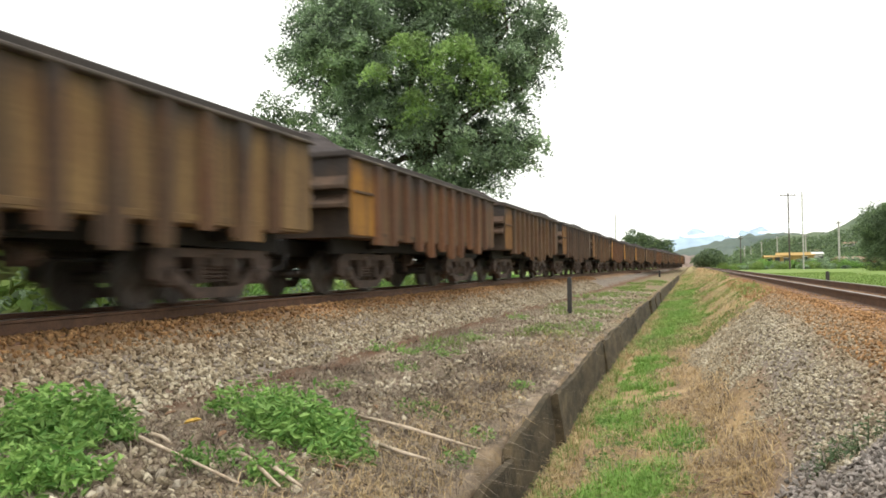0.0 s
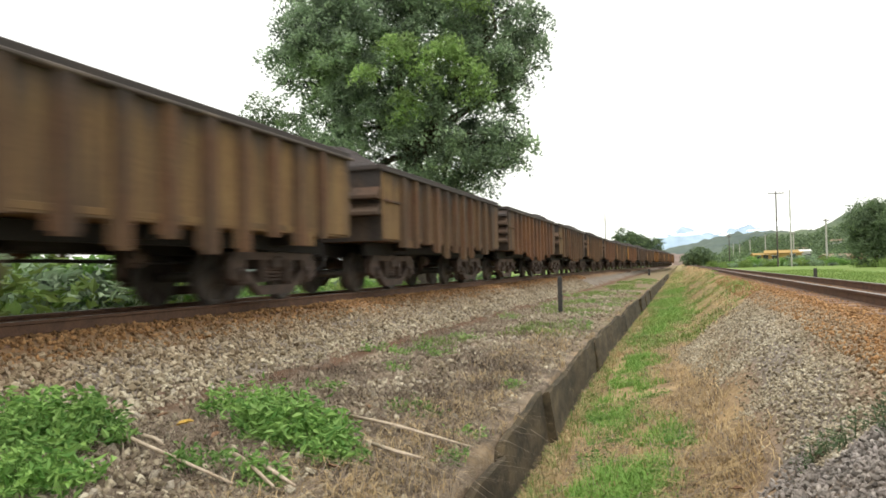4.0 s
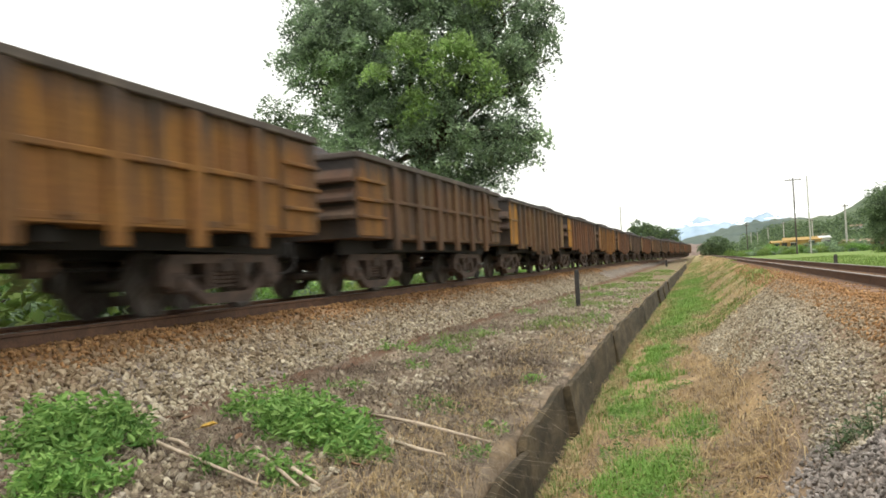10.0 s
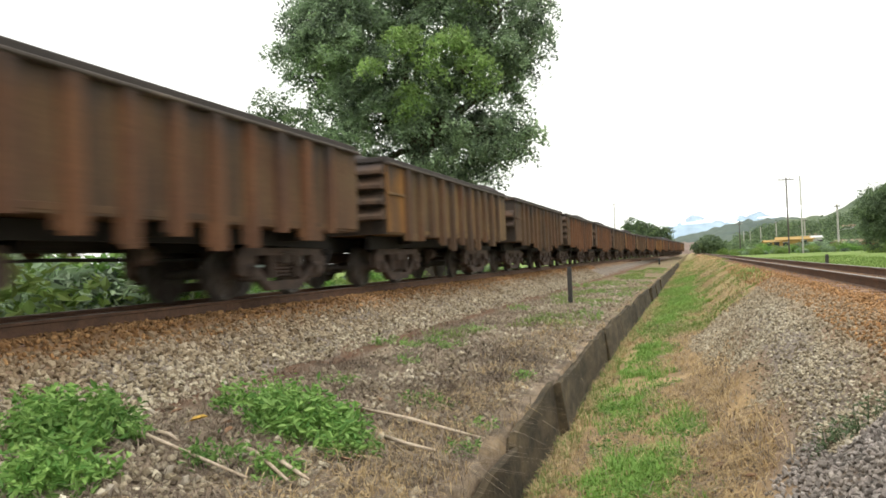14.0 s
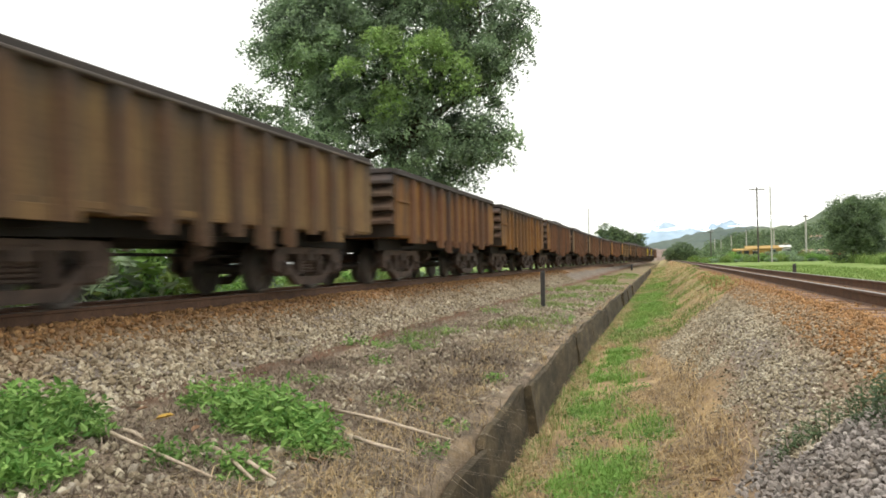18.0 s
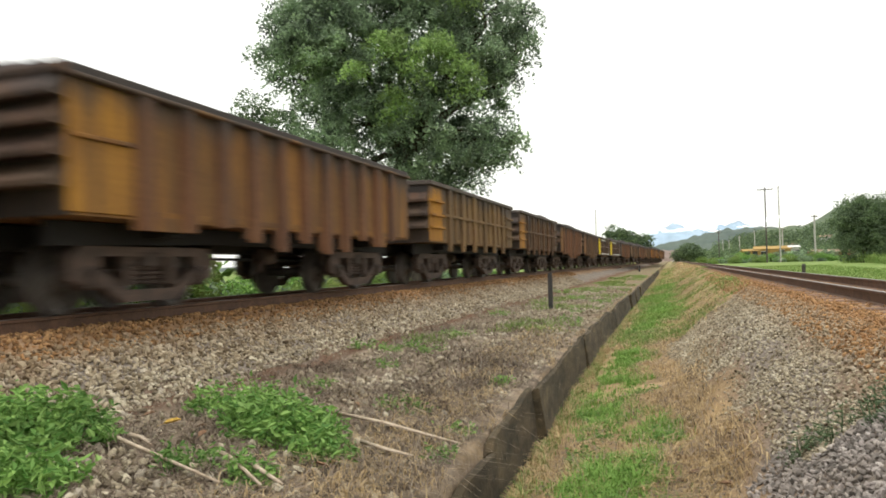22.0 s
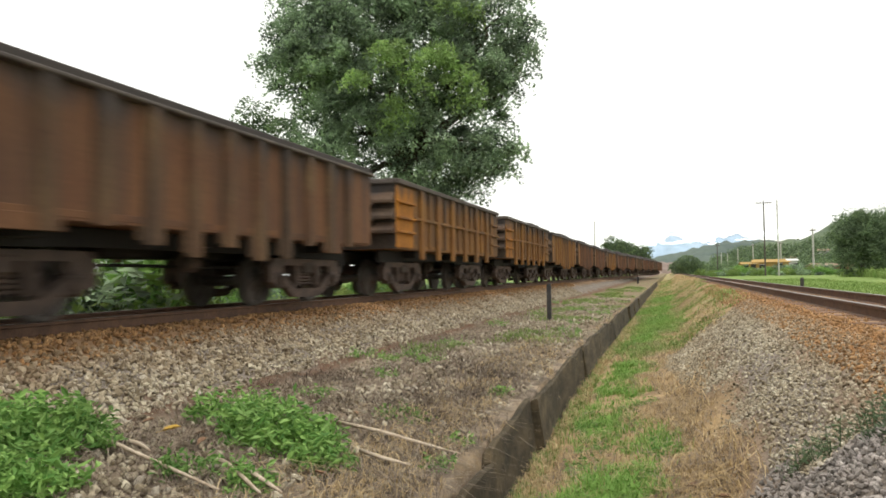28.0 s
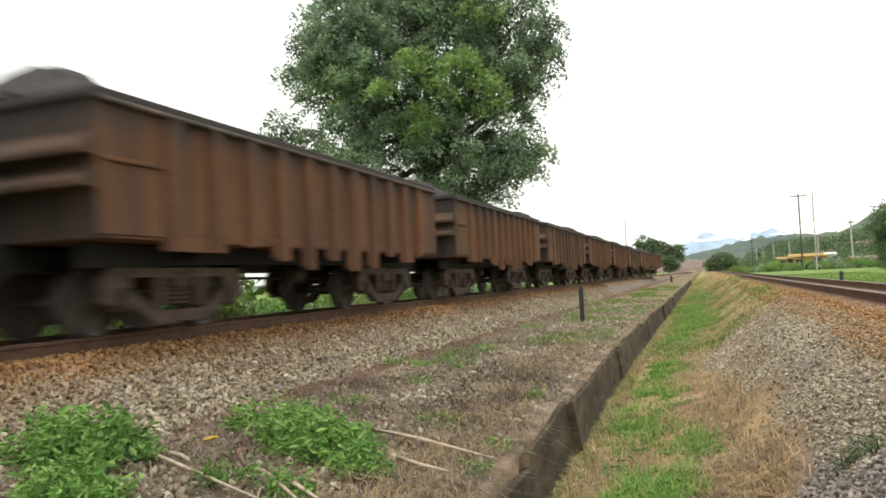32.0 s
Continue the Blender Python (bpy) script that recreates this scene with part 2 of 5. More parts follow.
# ------------------------------------------------------------------ materials
M_RAIL = surface("rail_steel", (0.10, 0.055, 0.035), (0.16, 0.085, 0.05), 6, 0.7, 0.3)
M_HEAD = surface("worn_rail_head", (0.24, 0.20, 0.185), (0.34, 0.30, 0.28), 9, 0.45, 0.8, 0.05)
M_SLEEPER = surface("sleeper_wood", (0.16, 0.09, 0.06), (0.24, 0.15, 0.11), 4, 0.9, vary=0.25, stretch=(1, 6, 6))
M_STONE = stony("ballast_stone", ((0.0, (0.137, 0.112, 0.082)), (0.2, (0.263, 0.222, 0.160)), (0.42, (0.409, 0.360, 0.272)), (0.65, (0.487, 0.437, 0.339)), (0.8, (0.390, 0.360, 0.312)), (0.92, (0.556, 0.510, 0.405)), (1.0, (0.643, 0.600, 0.493))))
M_STONE_BLUE = stony("blue_grey_stone", ((0.0, (0.11, 0.10, 0.095)), (0.3, (0.24, 0.22, 0.21)), (0.6, (0.36, 0.33, 0.32)), (0.85, (0.30, 0.27, 0.265)), (1.0, (0.50, 0.46, 0.44))))
M_STONE_RUST = surface("rust_dusted_stone", (0.27, 0.14, 0.056), (0.40, 0.24, 0.11), 9, 0.95, island=0.4, relief=0.5)
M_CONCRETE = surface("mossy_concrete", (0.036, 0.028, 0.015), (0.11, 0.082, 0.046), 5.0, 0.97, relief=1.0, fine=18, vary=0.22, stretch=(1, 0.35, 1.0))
M_POST = surface("dark_post", (0.03, 0.03, 0.03), (0.06, 0.055, 0.05), 8, 0.8)
M_POLE = surface("pale_concrete_pole", (0.42, 0.40, 0.37), (0.52, 0.50, 0.46), 3, 0.9)
M_POLE_WOOD = surface("weathered_wooden_pole", (0.07, 0.055, 0.05), (0.12, 0.10, 0.09), 3, 0.9)
M_BARK = surface("bark", (0.05, 0.04, 0.03), (0.11, 0.09, 0.07), 3, 0.95, relief=0.8, fine=12)
M_STICK = surface("dry_stick", (0.42, 0.33, 0.24), (0.60, 0.50, 0.39), 8, 0.9)
# leaf greens lifted towards blue-grey, a little haze put into the colour
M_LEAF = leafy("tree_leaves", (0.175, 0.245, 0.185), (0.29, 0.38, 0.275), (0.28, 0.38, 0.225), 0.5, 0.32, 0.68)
M_LEAF_YOUNG = leafy("young_leaves", (0.24, 0.36, 0.14), (0.34, 0.47, 0.19), (0.36, 0.50, 0.17), 0.5, 0.38, 0.35)
M_LEAF_DARK = leafy("dark_leaves", (0.10, 0.15, 0.09), (0.17, 0.235, 0.125), (0.19, 0.265, 0.12), 0.55, 0.32, 0.35)
M_WEED = leafy("weed_leaves", (0.09, 0.22, 0.045), (0.33, 0.52, 0.155), (0.22, 0.40, 0.10), 0.6, 0.32, 0.18)
M_GRASS = leafy("green_grass", (0.15, 0.255, 0.06), (0.27, 0.36, 0.11), (0.31, 0.36, 0.12), 0.7)
M_STRIP = leafy("fresh_green_grass", (0.13, 0.30, 0.05), (0.29, 0.44, 0.11), (0.24, 0.40, 0.09), 0.7)
M_DEAD = leafy("rotten_stalks", (0.05, 0.038, 0.03), (0.17, 0.125, 0.09), (0.09, 0.065, 0.05), 0.9)
M_STRAW = leafy("dry_grass", (0.42, 0.30, 0.15), (0.70, 0.55, 0.33), (0.55, 0.41, 0.22), 0.8)
M_LITTER = leafy("dead_litter", (0.12, 0.092, 0.07), (0.42, 0.345, 0.27), (0.23, 0.18, 0.135), 0.9)
M_ORE = surface("iron_ore", (0.026, 0.020, 0.020), (0.056, 0.042, 0.040), 3, 0.8, relief=0.8, fine=14)
M_IRON = surface("grimy_cast_iron", (0.045, 0.031, 0.025), (0.115, 0.075, 0.056), 5, 0.8, 0.05, vary=0.2)
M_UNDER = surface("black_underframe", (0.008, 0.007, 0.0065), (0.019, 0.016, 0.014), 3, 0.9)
M_WHEEL = surface("wheel_steel", (0.08, 0.07, 0.063), (0.15, 0.135, 0.125), 5, 0.55, 0.4)
PAINTS = {
    "brown": wagon_paint("rusty_brown", (0.158, 0.098, 0.052), (0.13, 0.064, 0.036), (0.055, 0.039, 0.03)),
    "dark": wagon_paint("dark_brown", (0.12, 0.082, 0.056), (0.105, 0.058, 0.038), (0.05, 0.037, 0.031)),
    "ochre": wagon_paint("ochre_brown", (0.235, 0.147, 0.065), (0.185, 0.105, 0.05), (0.075, 0.052, 0.036), 0.4),
    "orange": wagon_paint("orange_rust", (0.275, 0.132, 0.036), (0.205, 0.092, 0.034), (0.085, 0.054, 0.036), 0.4),
    "amber": wagon_paint("amber_orange", (0.46, 0.185, 0.026), (0.34, 0.135, 0.028), (0.14, 0.07, 0.034), 0.42),
    "red": wagon_paint("red_rust", (0.185, 0.092, 0.046), (0.16, 0.072, 0.037), (0.075, 0.046, 0.036)),
    "yellow": wagon_paint("worn_yellow", (0.47, 0.222, 0.031), (0.32, 0.145, 0.033), (0.15, 0.08, 0.036), 0.42),
    "fresh": wagon_paint("fresh_brown", (0.17, 0.118, 0.085), (0.15, 0.09, 0.06), (0.10, 0.07, 0.052), 0.3),
    "dusty": wagon_paint("dusty_rim", (0.26, 0.205, 0.165), (0.20, 0.15, 0.115), (0.13, 0.10, 0.08)),
    # ore grime, with the shade of the wagon gaps put into the colour
    "grime_shade": wagon_paint("grimy_shaded_paint", (0.085, 0.06, 0.045), (0.06, 0.045, 0.038), (0.04, 0.034, 0.031)),
    "bright": wagon_paint("bright_yellow", (0.80, 0.62, 0.02), (0.74, 0.55, 0.02), (0.62, 0.45, 0.03), 0.1),
}
M_WHITE = surface("white_mark", (0.7, 0.7, 0.66), (0.8, 0.8, 0.78), 6, 0.7)

# ------------------------------------------------------------------ ground: one sheet, cut across the tracks
PROFILE_X = np.array([-4000, -60, -13, -9.4, -8.3, -8.05, -5.95, -4.90, -4.78, -3.4, -1.62, -1.60, -1.50, -1.44, -0.8, 0.1, 0.55, 1.05, 1.6, 1.9, 4.1, 4.9, 8, 30, 200, 4000.0])
PROFILE_Z = np.array([-0.8, -0.7, -0.8, -0.85, -0.30, -0.17, -0.17, -0.69, -0.80, -0.86, -1.00, -1.00, -1.61, -1.57, -1.45, -1.28, -1.02, -0.62, -0.24, -0.168, -0.168, -0.50, -0.45, -0.35, -0.1, 0.0])


def lumps(x, y, s, seed=0.0):
    """Cheap smooth noise in arrays, about -1 to 1."""
    x, y = x / s + seed * 17.3, y / s + seed * 9.1
    return (np.sin(1.7 * x + 1.3 * np.sin(1.1 * y)) + np.sin(1.9 * y + 1.5 * np.sin(0.9 * x + 1)) + np.sin(1.2 * (x + y) + 2 * np.sin(0.7 * (x - y)))) / 3


def drain_shift(y):
    """The drain bows towards the right where it is nearest."""
    return 0.03 * np.clip((9.5 - np.asarray(y, dtype=float)) / 6, 0, 1)


def ground_z(x, y):
    x, y = np.asarray(x, dtype=float), np.asarray(y, dtype=float)
    toe = 0.22 * lumps(y, y * 0, 1.9, 3) + 0.12 * lumps(y, y * 0, 0.6, 5)
    shift = np.where((x > 0.2) & (x < 1.5), toe * np.clip((1.5 - x) * 2, 0, 1) * np.clip((x - 0.2) * 4, 0, 1), 0)
    shift = shift - drain_shift(y) * np.interp(x, [-3.2, -2.0, -1.1, -0.2], [0, 1, 1, 0])
    z = np.interp(x + shift, PROFILE_X, PROFILE_Z)
    z = z + (-0.13 + 0.25 * np.clip((y - 3) / 12, 0, 1)) * np.interp(x, [-4.4, -2.2, 0.0, 0.9], [0, 1, 1, 0])
    z = z + 0.24 * np.exp(-((x - 0.75) / 0.55) ** 2 - ((y - 12.0) / 3.0) ** 2)
    rough = np.where((x > -5.7) & (x < -1.7), 1.0, np.where((x > -1.3) & (x < 1.6), 0.8, np.where((x < -9) | (x > 5), 1.0, 0.25)))
    fade = np.clip((200 - np.abs(y)) / 100, 0, 1)
    return z + rough * fade * (0.035 * lumps(x, y, 0.55, 1) + 0.02 * lumps(x, y, 0.21, 2)) + np.where((x > 8) | (x < -12), 0.10 * lumps(x, y, 6, 4) * fade, 0)


def steps(*spans):
    out = []
    for a, b, s in spans:
        out.extend(np.arange(a, b - 1e-6, s).tolist())
    return np.array(out)


gx = np.concatenate([[-4000, -2000, -900, -400, -200, -110, -70], steps((-50, -14, 3), (-14, -9.6, 0.4), (-9.6, -5.8, 0.15), (-5.8, -1.66, 0.08), (-1.65, -1.41, 0.025), (-1.40, 2.0, 0.08), (2.0, 5.2, 0.16), (5.2, 14, 0.8), (14, 60, 4)), [60, 90, 150, 300, 600, 1200, 2400, 4000]])
gy = np.concatenate([[-400, -150, -60, -25, -10, -4], steps((-2, 2, 0.4), (2, 12, 0.08), (12, 30, 0.2), (30, 80, 1), (80, 200, 5), (200, 600, 40)), [600, 800, 1100, 1600, 2500, 4900]])
GX, GY = np.meshgrid(gx, gy)
GZ = ground_z(GX, GY)


def ground_material():
    m, t, p = nodes_of("trackside_ground")
    g = t.nodes.new("ShaderNodeNewGeometry").outputs["Position"]
    sep = t.nodes.new("ShaderNodeSeparateXYZ")
    t.links.new(g, sep.inputs[0])
    x = maths(t, "ADD", sep.outputs[0], maths(t, "MULTIPLY", maths(t, "SUBTRACT", tex_noise(t, 1.1, 4, coords=g), 0.5), 1.1))

    def band(a, b, soft):
        n = t.nodes.new("ShaderNodeMapRange")
        t.links.new(x, n.inputs[0])
        n.inputs[1].default_value, n.inputs[2].default_value = a - soft / 2, a + soft / 2
        k = t.nodes.new("ShaderNodeMapRange")
        t.links.new(x, k.inputs[0])
        k.inputs[1].default_value, k.inputs[2].default_value = b - soft / 2, b + soft / 2
        return maths(t, "SUBTRACT", n.outputs[0], k.outputs[0])

    small = tex_noise(t, 26, 5, 0.7, g)
    mid = tex_noise(t, 3.2, 5, 0.6, g)
    large = tex_noise(t, 0.5, 4, 0.6, g)
    field = blend(t, ramp(t, large, 0.35, 0.7), (0.15, 0.235, 0.06), (0.25, 0.315, 0.10))
    soil = blend(t, ramp(t, mid, 0.40, 0.60), (0.135, 0.108, 0.083), (0.36, 0.285, 0.21))
    gravel = blend(t, ramp(t, small, 0.3, 0.7), (0.13, 0.105, 0.085), (0.33, 0.285, 0.24))
    rust = blend(t, ramp(t, mid, 0.3, 0.7), (0.29, 0.175, 0.095), (0.42, 0.28, 0.17))
    straw = blend(t, ramp(t, tex_noise(t, 1.7, 5, 0.65, g), 0.38, 0.58), (0.47, 0.335, 0.185), (0.27, 0.19, 0.108))
    grown = t.nodes.new("ShaderNodeMapRange")
    t.links.new(sep.outputs[1], grown.inputs[0])
    grown.inputs[1].default_value, grown.inputs[2].default_value = 13, 24
    green = blend(t, ramp(t, tex_noise(t, 0.8, 5, 0.65, g), 0.42, 0.58), (0.40, 0.30, 0.165), (0.22, 0.25, 0.09))
    straw = blend(t, maths(t, "MULTIPLY", grown.outputs[0], 0.8), straw, green)
    near = t.nodes.new("ShaderNodeMapRange")
    t.links.new(sep.outputs[1], near.inputs[0])
    near.inputs[1].default_value, near.inputs[2].default_value = 12.5, 15.5
    heap = blend(t, near.outputs[0], gravel, straw)
    col = field
    col = blend(t, band(-9.6, 5.0, 0.6), col, rust)
    col = blend(t, band(-5.6, -4.6, 0.3), col, gravel)
    far = t.nodes.new("ShaderNodeMapRange")
    t.links.new(sep.outputs[1], far.inputs[0])
    far.inputs[1].default_value, far.inputs[2].default_value = 13, 22
    weedy = blend(t, ramp(t, tex_noise(t, 0.9, 5, 0.65, g), 0.46, 0.56), (0.24, 0.16, 0.10), (0.19, 0.19, 0.085))
    soil = blend(t, maths(t, "MULTIPLY", far.outputs[0], 0.75), soil, weedy)
    col = blend(t, band(-4.75, -1.0, 0.3), col, soil)
    col = blend(t, band(-4.86, -4.45, 0.25), col, (0.17, 0.10, 0.065))
    col = blend(t, band(-1.45, 0.55, 0.3), col, straw)
    col = blend(t, band(0.62, 1.35, 0.4), col, heap)
    col = blend(t, 0.6, col, ramp(t, small, 0.25, 0.75, (0.5, 0.5, 0.5), (1.4, 1.4, 1.4)), "MULTIPLY")
    t.links.new(col, p.inputs["Base Color"])
    p.inputs["Roughness"].default_value = 0.95
    p.inputs["Specular IOR Level"].default_value = 0.15
    bump(t, p, small, 0.6, 0.03)
    return m


M_GROUND = ground_material()
nx, ny = len(gx), len(gy)
idx = np.arange(nx * ny).reshape(ny, nx)
quads = np.stack([idx[:-1, :-1], idx[:-1, 1:], idx[1:, 1:], idx[1:, :-1]], -1).reshape(-1, 4)
ground = new("ground", big_mesh("ground", np.stack([GX, GY, GZ], -1).reshape(-1, 3), quads, M_GROUND, True))
tagged(ground, "grassy ground with gravel, rusty soil and a shallow drain between two railway tracks", "ground", kind="structure")

# ------------------------------------------------------------------ tracks
RAIL = [(-0.065, -0.172), (0.065, -0.172), (0.065, -0.160), (0.012, -0.143), (0.010, -0.045), (0.034, -0.036), (0.034, -0.004), (0.026, 0.0),
        (-0.026, 0.0), (-0.034, -0.004), (-0.034, -0.036), (-0.010, -0.045), (-0.012, -0.143), (-0.065, -0.160)]


def rail(parent, x, way, name="rail"):
    ys = [-60, 0, 40] + list(range(56, 240, 6)) + [260, 300, 400, 700]
    verts, faces, n = [], [], len(RAIL)
    for y in ys:
        verts += [(x + way(y) + a, y, b) for a, b in RAIL]
    for k in range(len(ys) - 1):
        for i in range(n):
            j = (i + 1) % n
            faces.append((k * n + i, k * n + j, (k + 1) * n + j, (k + 1) * n + i))
    me = big_mesh(name, verts, faces, M_RAIL)
    me.materials.append(M_HEAD)
    for f in me.polygons:
        if f.center.z > -0.003:
            f.material_index = 1
    return part(name, me, None, parent, "rusty steel rail with a worn shiny head")


def track(name, cx, label, way, sunk=0.0):
    root = new(name)
    tagged(root, label, "railway track", kind="structure")
    rail(root, cx - 0.535, way)
    rail(root, cx + 0.535, way)
    bm = bmesh.new()
    box(bm, 0, 0, 0, 2.05, 0.22, 0.16, 0.012)
    me = mesh_of("sleeper", bm, M_SLEEPER)
    for i in range(-30, 150):
        s = part("sleeper", me, None, root)
        s.matrix_local = pose(cx + way(-2 + 0.58 * i) + random.uniform(-0.03, 0.03), -2 + 0.58 * i, -0.255 - sunk + random.uniform(-0.008, 0.004), 0, 0, random.uniform(-1.2, 1.2))
    return root


LEFT, RIGHT = -6.96, 2.95
track_left = track("railway_track", LEFT, "metre gauge railway track on rust-stained ballast under the train", bend)
track_right = track("railway_track", RIGHT, "empty metre gauge railway track with rusty rails and worn sleepers", lambda y: 0.0, -0.02)

# ------------------------------------------------------------------ ore wagons
# wagon space: x across (0 = track centre), y back from the leading end of the body, z over the rail head
W, LONG, Z0, Z1 = 1.53, 9.2, 1.02, 2.50
RIBS = [1.02 + 0.716 * i for i in range(11)]


def hull():
    """The floor plate of the tub."""
    bm = bmesh.new()
    box(bm, 0, LONG / 2, Z0 + 0.02, 2 * W - 0.16, LONG - 0.12, 0.05)
    return bm


def tub(root, body):
    """The open box of the body: floor, two sides, two dirty ends darkened for the shade between wagons."""
    body.append(part("floor", hull(), PAINTS["brown"], root))
    for s in (-1, 1):
        bm = box(bmesh.new(), s * (W - 0.05), LONG / 2, (Z0 + Z1) / 2, 0.06, LONG - 0.12, Z1 - Z0)
        body.append(part("side_wall", bm, PAINTS["brown"], root))
    for y in (0.03, LONG - 0.03):
        bm = box(bmesh.new(), 0, y, (Z0 + Z1) / 2, 2 * W - 0.04, 0.06, Z1 - Z0)
        part("end_wall", bm, PAINTS["grime_shade"], root, "ore-stained end wall, painted darker for the shade between wagons")


def rib(y0, z_low, width=0.17, deep=0.10, foot=0.16):
    """A pressed upright with sloping flanks, reaching below the side as a foot."""
    bm = bmesh.new()
    a, b = width / 2, width / 2 - 0.045
    top = Z1 - 0.10
    ring = [(-a, 0), (-b, deep), (b, deep), (a, 0)]
    lo = [bm.verts.new((W - 0.02 + d, y0 + u, z_low)) for u, d in ring]
    hi = [bm.verts.new((W - 0.02 + d, y0 + u, top)) for u, d in ring]
    for i in range(3):
        bm.faces.new((lo[i], lo[i + 1], hi[i + 1], hi[i]))
    bm.faces.new(hi)
    bm.faces.new(lo[::-1])
    bm.faces.new((lo[3], lo[0], hi[0], hi[3]))
    if z_low < 0.9:
        box(bm, W - 0.025, y0, (z_low + 0.05 + Z0) / 2, 0.05, width + foot, Z0 - z_low - 0.05)
    return bm


def mirrored(me, name):
    m2 = me.copy()
    m2.name = name
    m2.transform(Matrix.Diagonal((-1, 1, 1, 1)))
    m2.flip_normals()
    return m2


def lathe(bm, centre, rings, axis="x", seg=20):
    """One turned solid: rings of (place along the axis, radius)."""
    loops = []
    for u, r in rings:
        loop = []
        for k in range(seg):
            c, s = r * math.cos(k * math.tau / seg), r * math.sin(k * math.tau / seg)
            loop.append(bm.verts.new(Vector(centre) + (Vector((u, c, s)) if axis == "x" else Vector((c, s, u)))))
        loops.append(loop)
    for a, b in zip(loops, loops[1:]):
        for k in range(seg):
            bm.faces.new((a[k], a[(k + 1) % seg], b[(k + 1) % seg], b[k]))
    bm.faces.new(loops[0][::-1])
    bm.faces.new(loops[-1])
    return bm


def bogie_meshes():
    bm = bmesh.new()
    # outer frame ring with three openings, made of stout members
    for o in ([(-1.22, 0.38), (-1.22, 0.62), (-1.10, 0.75), (-0.80, 0.75), (-0.80, 0.44), (-0.98, 0.31)],
              [(1.22, 0.38), (0.98, 0.31), (0.80, 0.44), (0.80, 0.75), (1.10, 0.75), (1.22, 0.62)],
              [(-0.80, 0.64), (-0.80, 0.75), (0.80, 0.75), (0.80, 0.64)],
              [(-0.84, 0.36), (-0.80, 0.50), (-0.40, 0.25), (0.40, 0.25), (0.80, 0.50), (0.84, 0.36), (0.46, 0.11), (-0.46, 0.11)],
              [(-0.42, 0.30), (-0.42, 0.64), (-0.29, 0.64), (-0.29, 0.30)],
              [(0.29, 0.30), (0.29, 0.64), (0.42, 0.64), (0.42, 0.30)]):
        prism(bm, o, 0.88, 1.02)
    frame_me = mesh_of("side_frame", bm, M_IRON)
    coil = [(0.0, 0.035)]
    for k in range(5):
        coil += [(0.01 + 0.055 * k, 0.062), (0.038 + 0.055 * k, 0.062), (0.045 + 0.055 * k, 0.038)]
    spring_me = mesh_of("spring", lathe(bmesh.new(), (0, 0, 0.31), coil, "z", 10), M_IRON)
    bm = bmesh.new()
    box(bm, 0, 0, 0.60, 2.1, 0.36, 0.20, 0.03)
    drum(bm, (0, 0, 0.73), 0.22, 0.22, 0.10, "z", 14)
    bolster_me = mesh_of("bogie", bm, M_IRON)
    half = [(0.46, 0.075), (0.462, 0.43), (0.49, 0.43), (0.495, 0.40), (0.59, 0.395), (0.592, 0.345), (0.56, 0.33), (0.575, 0.20), (0.62, 0.13), (0.73, 0.11), (0.735, 0.075), (0.95, 0.075)]
    bm = lathe(bmesh.new(), (0, 0, 0), [(-u, r) for u, r in half[::-1]] + half, "x", 24)
    wheel_me = mesh_of("wheelset", bm, M_WHEEL)
    bm = bmesh.new()
    box(bm, 0.95, 0, 0.40, 0.20, 0.26, 0.26, 0.03)
    drum(bm, (1.05, 0, 0.40), 0.095, 0.08, 0.10, "x", 12)
    axle_me = mesh_of("axle_box", bm, M_IRON)
    return frame_me, spring_me, bolster_me, wheel_me, axle_me


FRAME_ME, SPRING_ME, BOLSTER_ME, WHEEL_ME, AXLE_ME = bogie_meshes()
FRAME_FAR, AXLE_FAR = mirrored(FRAME_ME, "side_frame"), mirrored(AXLE_ME, "axle_box")


def add_bogie(root, y):
    b = part("bogie", BOLSTER_ME, None, root, "grimy cast bogie")
    b.location = (0, y, 0)
    for me in (FRAME_ME, FRAME_FAR):
        part("side_frame", me, None, b)
    for sx in (-0.95, 0.95):
        for sy in (-0.14, 0.0, 0.14):
            part("spring", SPRING_ME, None, b).location = (sx, sy, 0)
    for s in (-1, 1):
        w = part("wheelset", WHEEL_ME, None, b, "steel wheelset with bright rims")
        w.location = (0, s * 0.915, 0.40)
        for me in (AXLE_ME, AXLE_FAR):
            part("axle_box", me, None, b).location = (0, s * 0.915, 0)


def ore_mesh(seed, cap):
    """Ore in the tub, heaped into two cones over the bogies."""
    nx, ny = 19, 56
    xs, ys = np.linspace(-W + 0.10, W - 0.10, nx), np.linspace(0.07, LONG - 0.07, ny)
    X, Y = np.meshgrid(xs, ys)
    r = np.random.RandomState(seed)
    c1, c2 = 0.72 + r.uniform(-0.08, 0.12), LONG - 1.7 + r.uniform(-0.3, 0.2)
    Z = np.maximum(np.minimum(cap + 0.18 - 0.88 * np.hypot(X * 0.6, Y - c1), cap), np.minimum(0.34 - 0.50 * np.hypot(X * 0.8, Y - c2), 0.03))
    Z = np.maximum(Z, -0.12 - 0.06 * np.abs(X)) + 0.05 * lumps(X, Y, 0.35, seed) + r.uniform(-0.045, 0.045, Z.shape)
    i = np.arange(nx * ny).reshape(ny, nx)
    f = np.stack([i[:-1, :-1], i[:-1, 1:], i[1:, 1:], i[1:, :-1]], -1).reshape(-1, 4)
    return big_mesh("ore_load", np.stack([X, Y, Z1 + Z], -1).reshape(-1, 3), f, M_ORE)


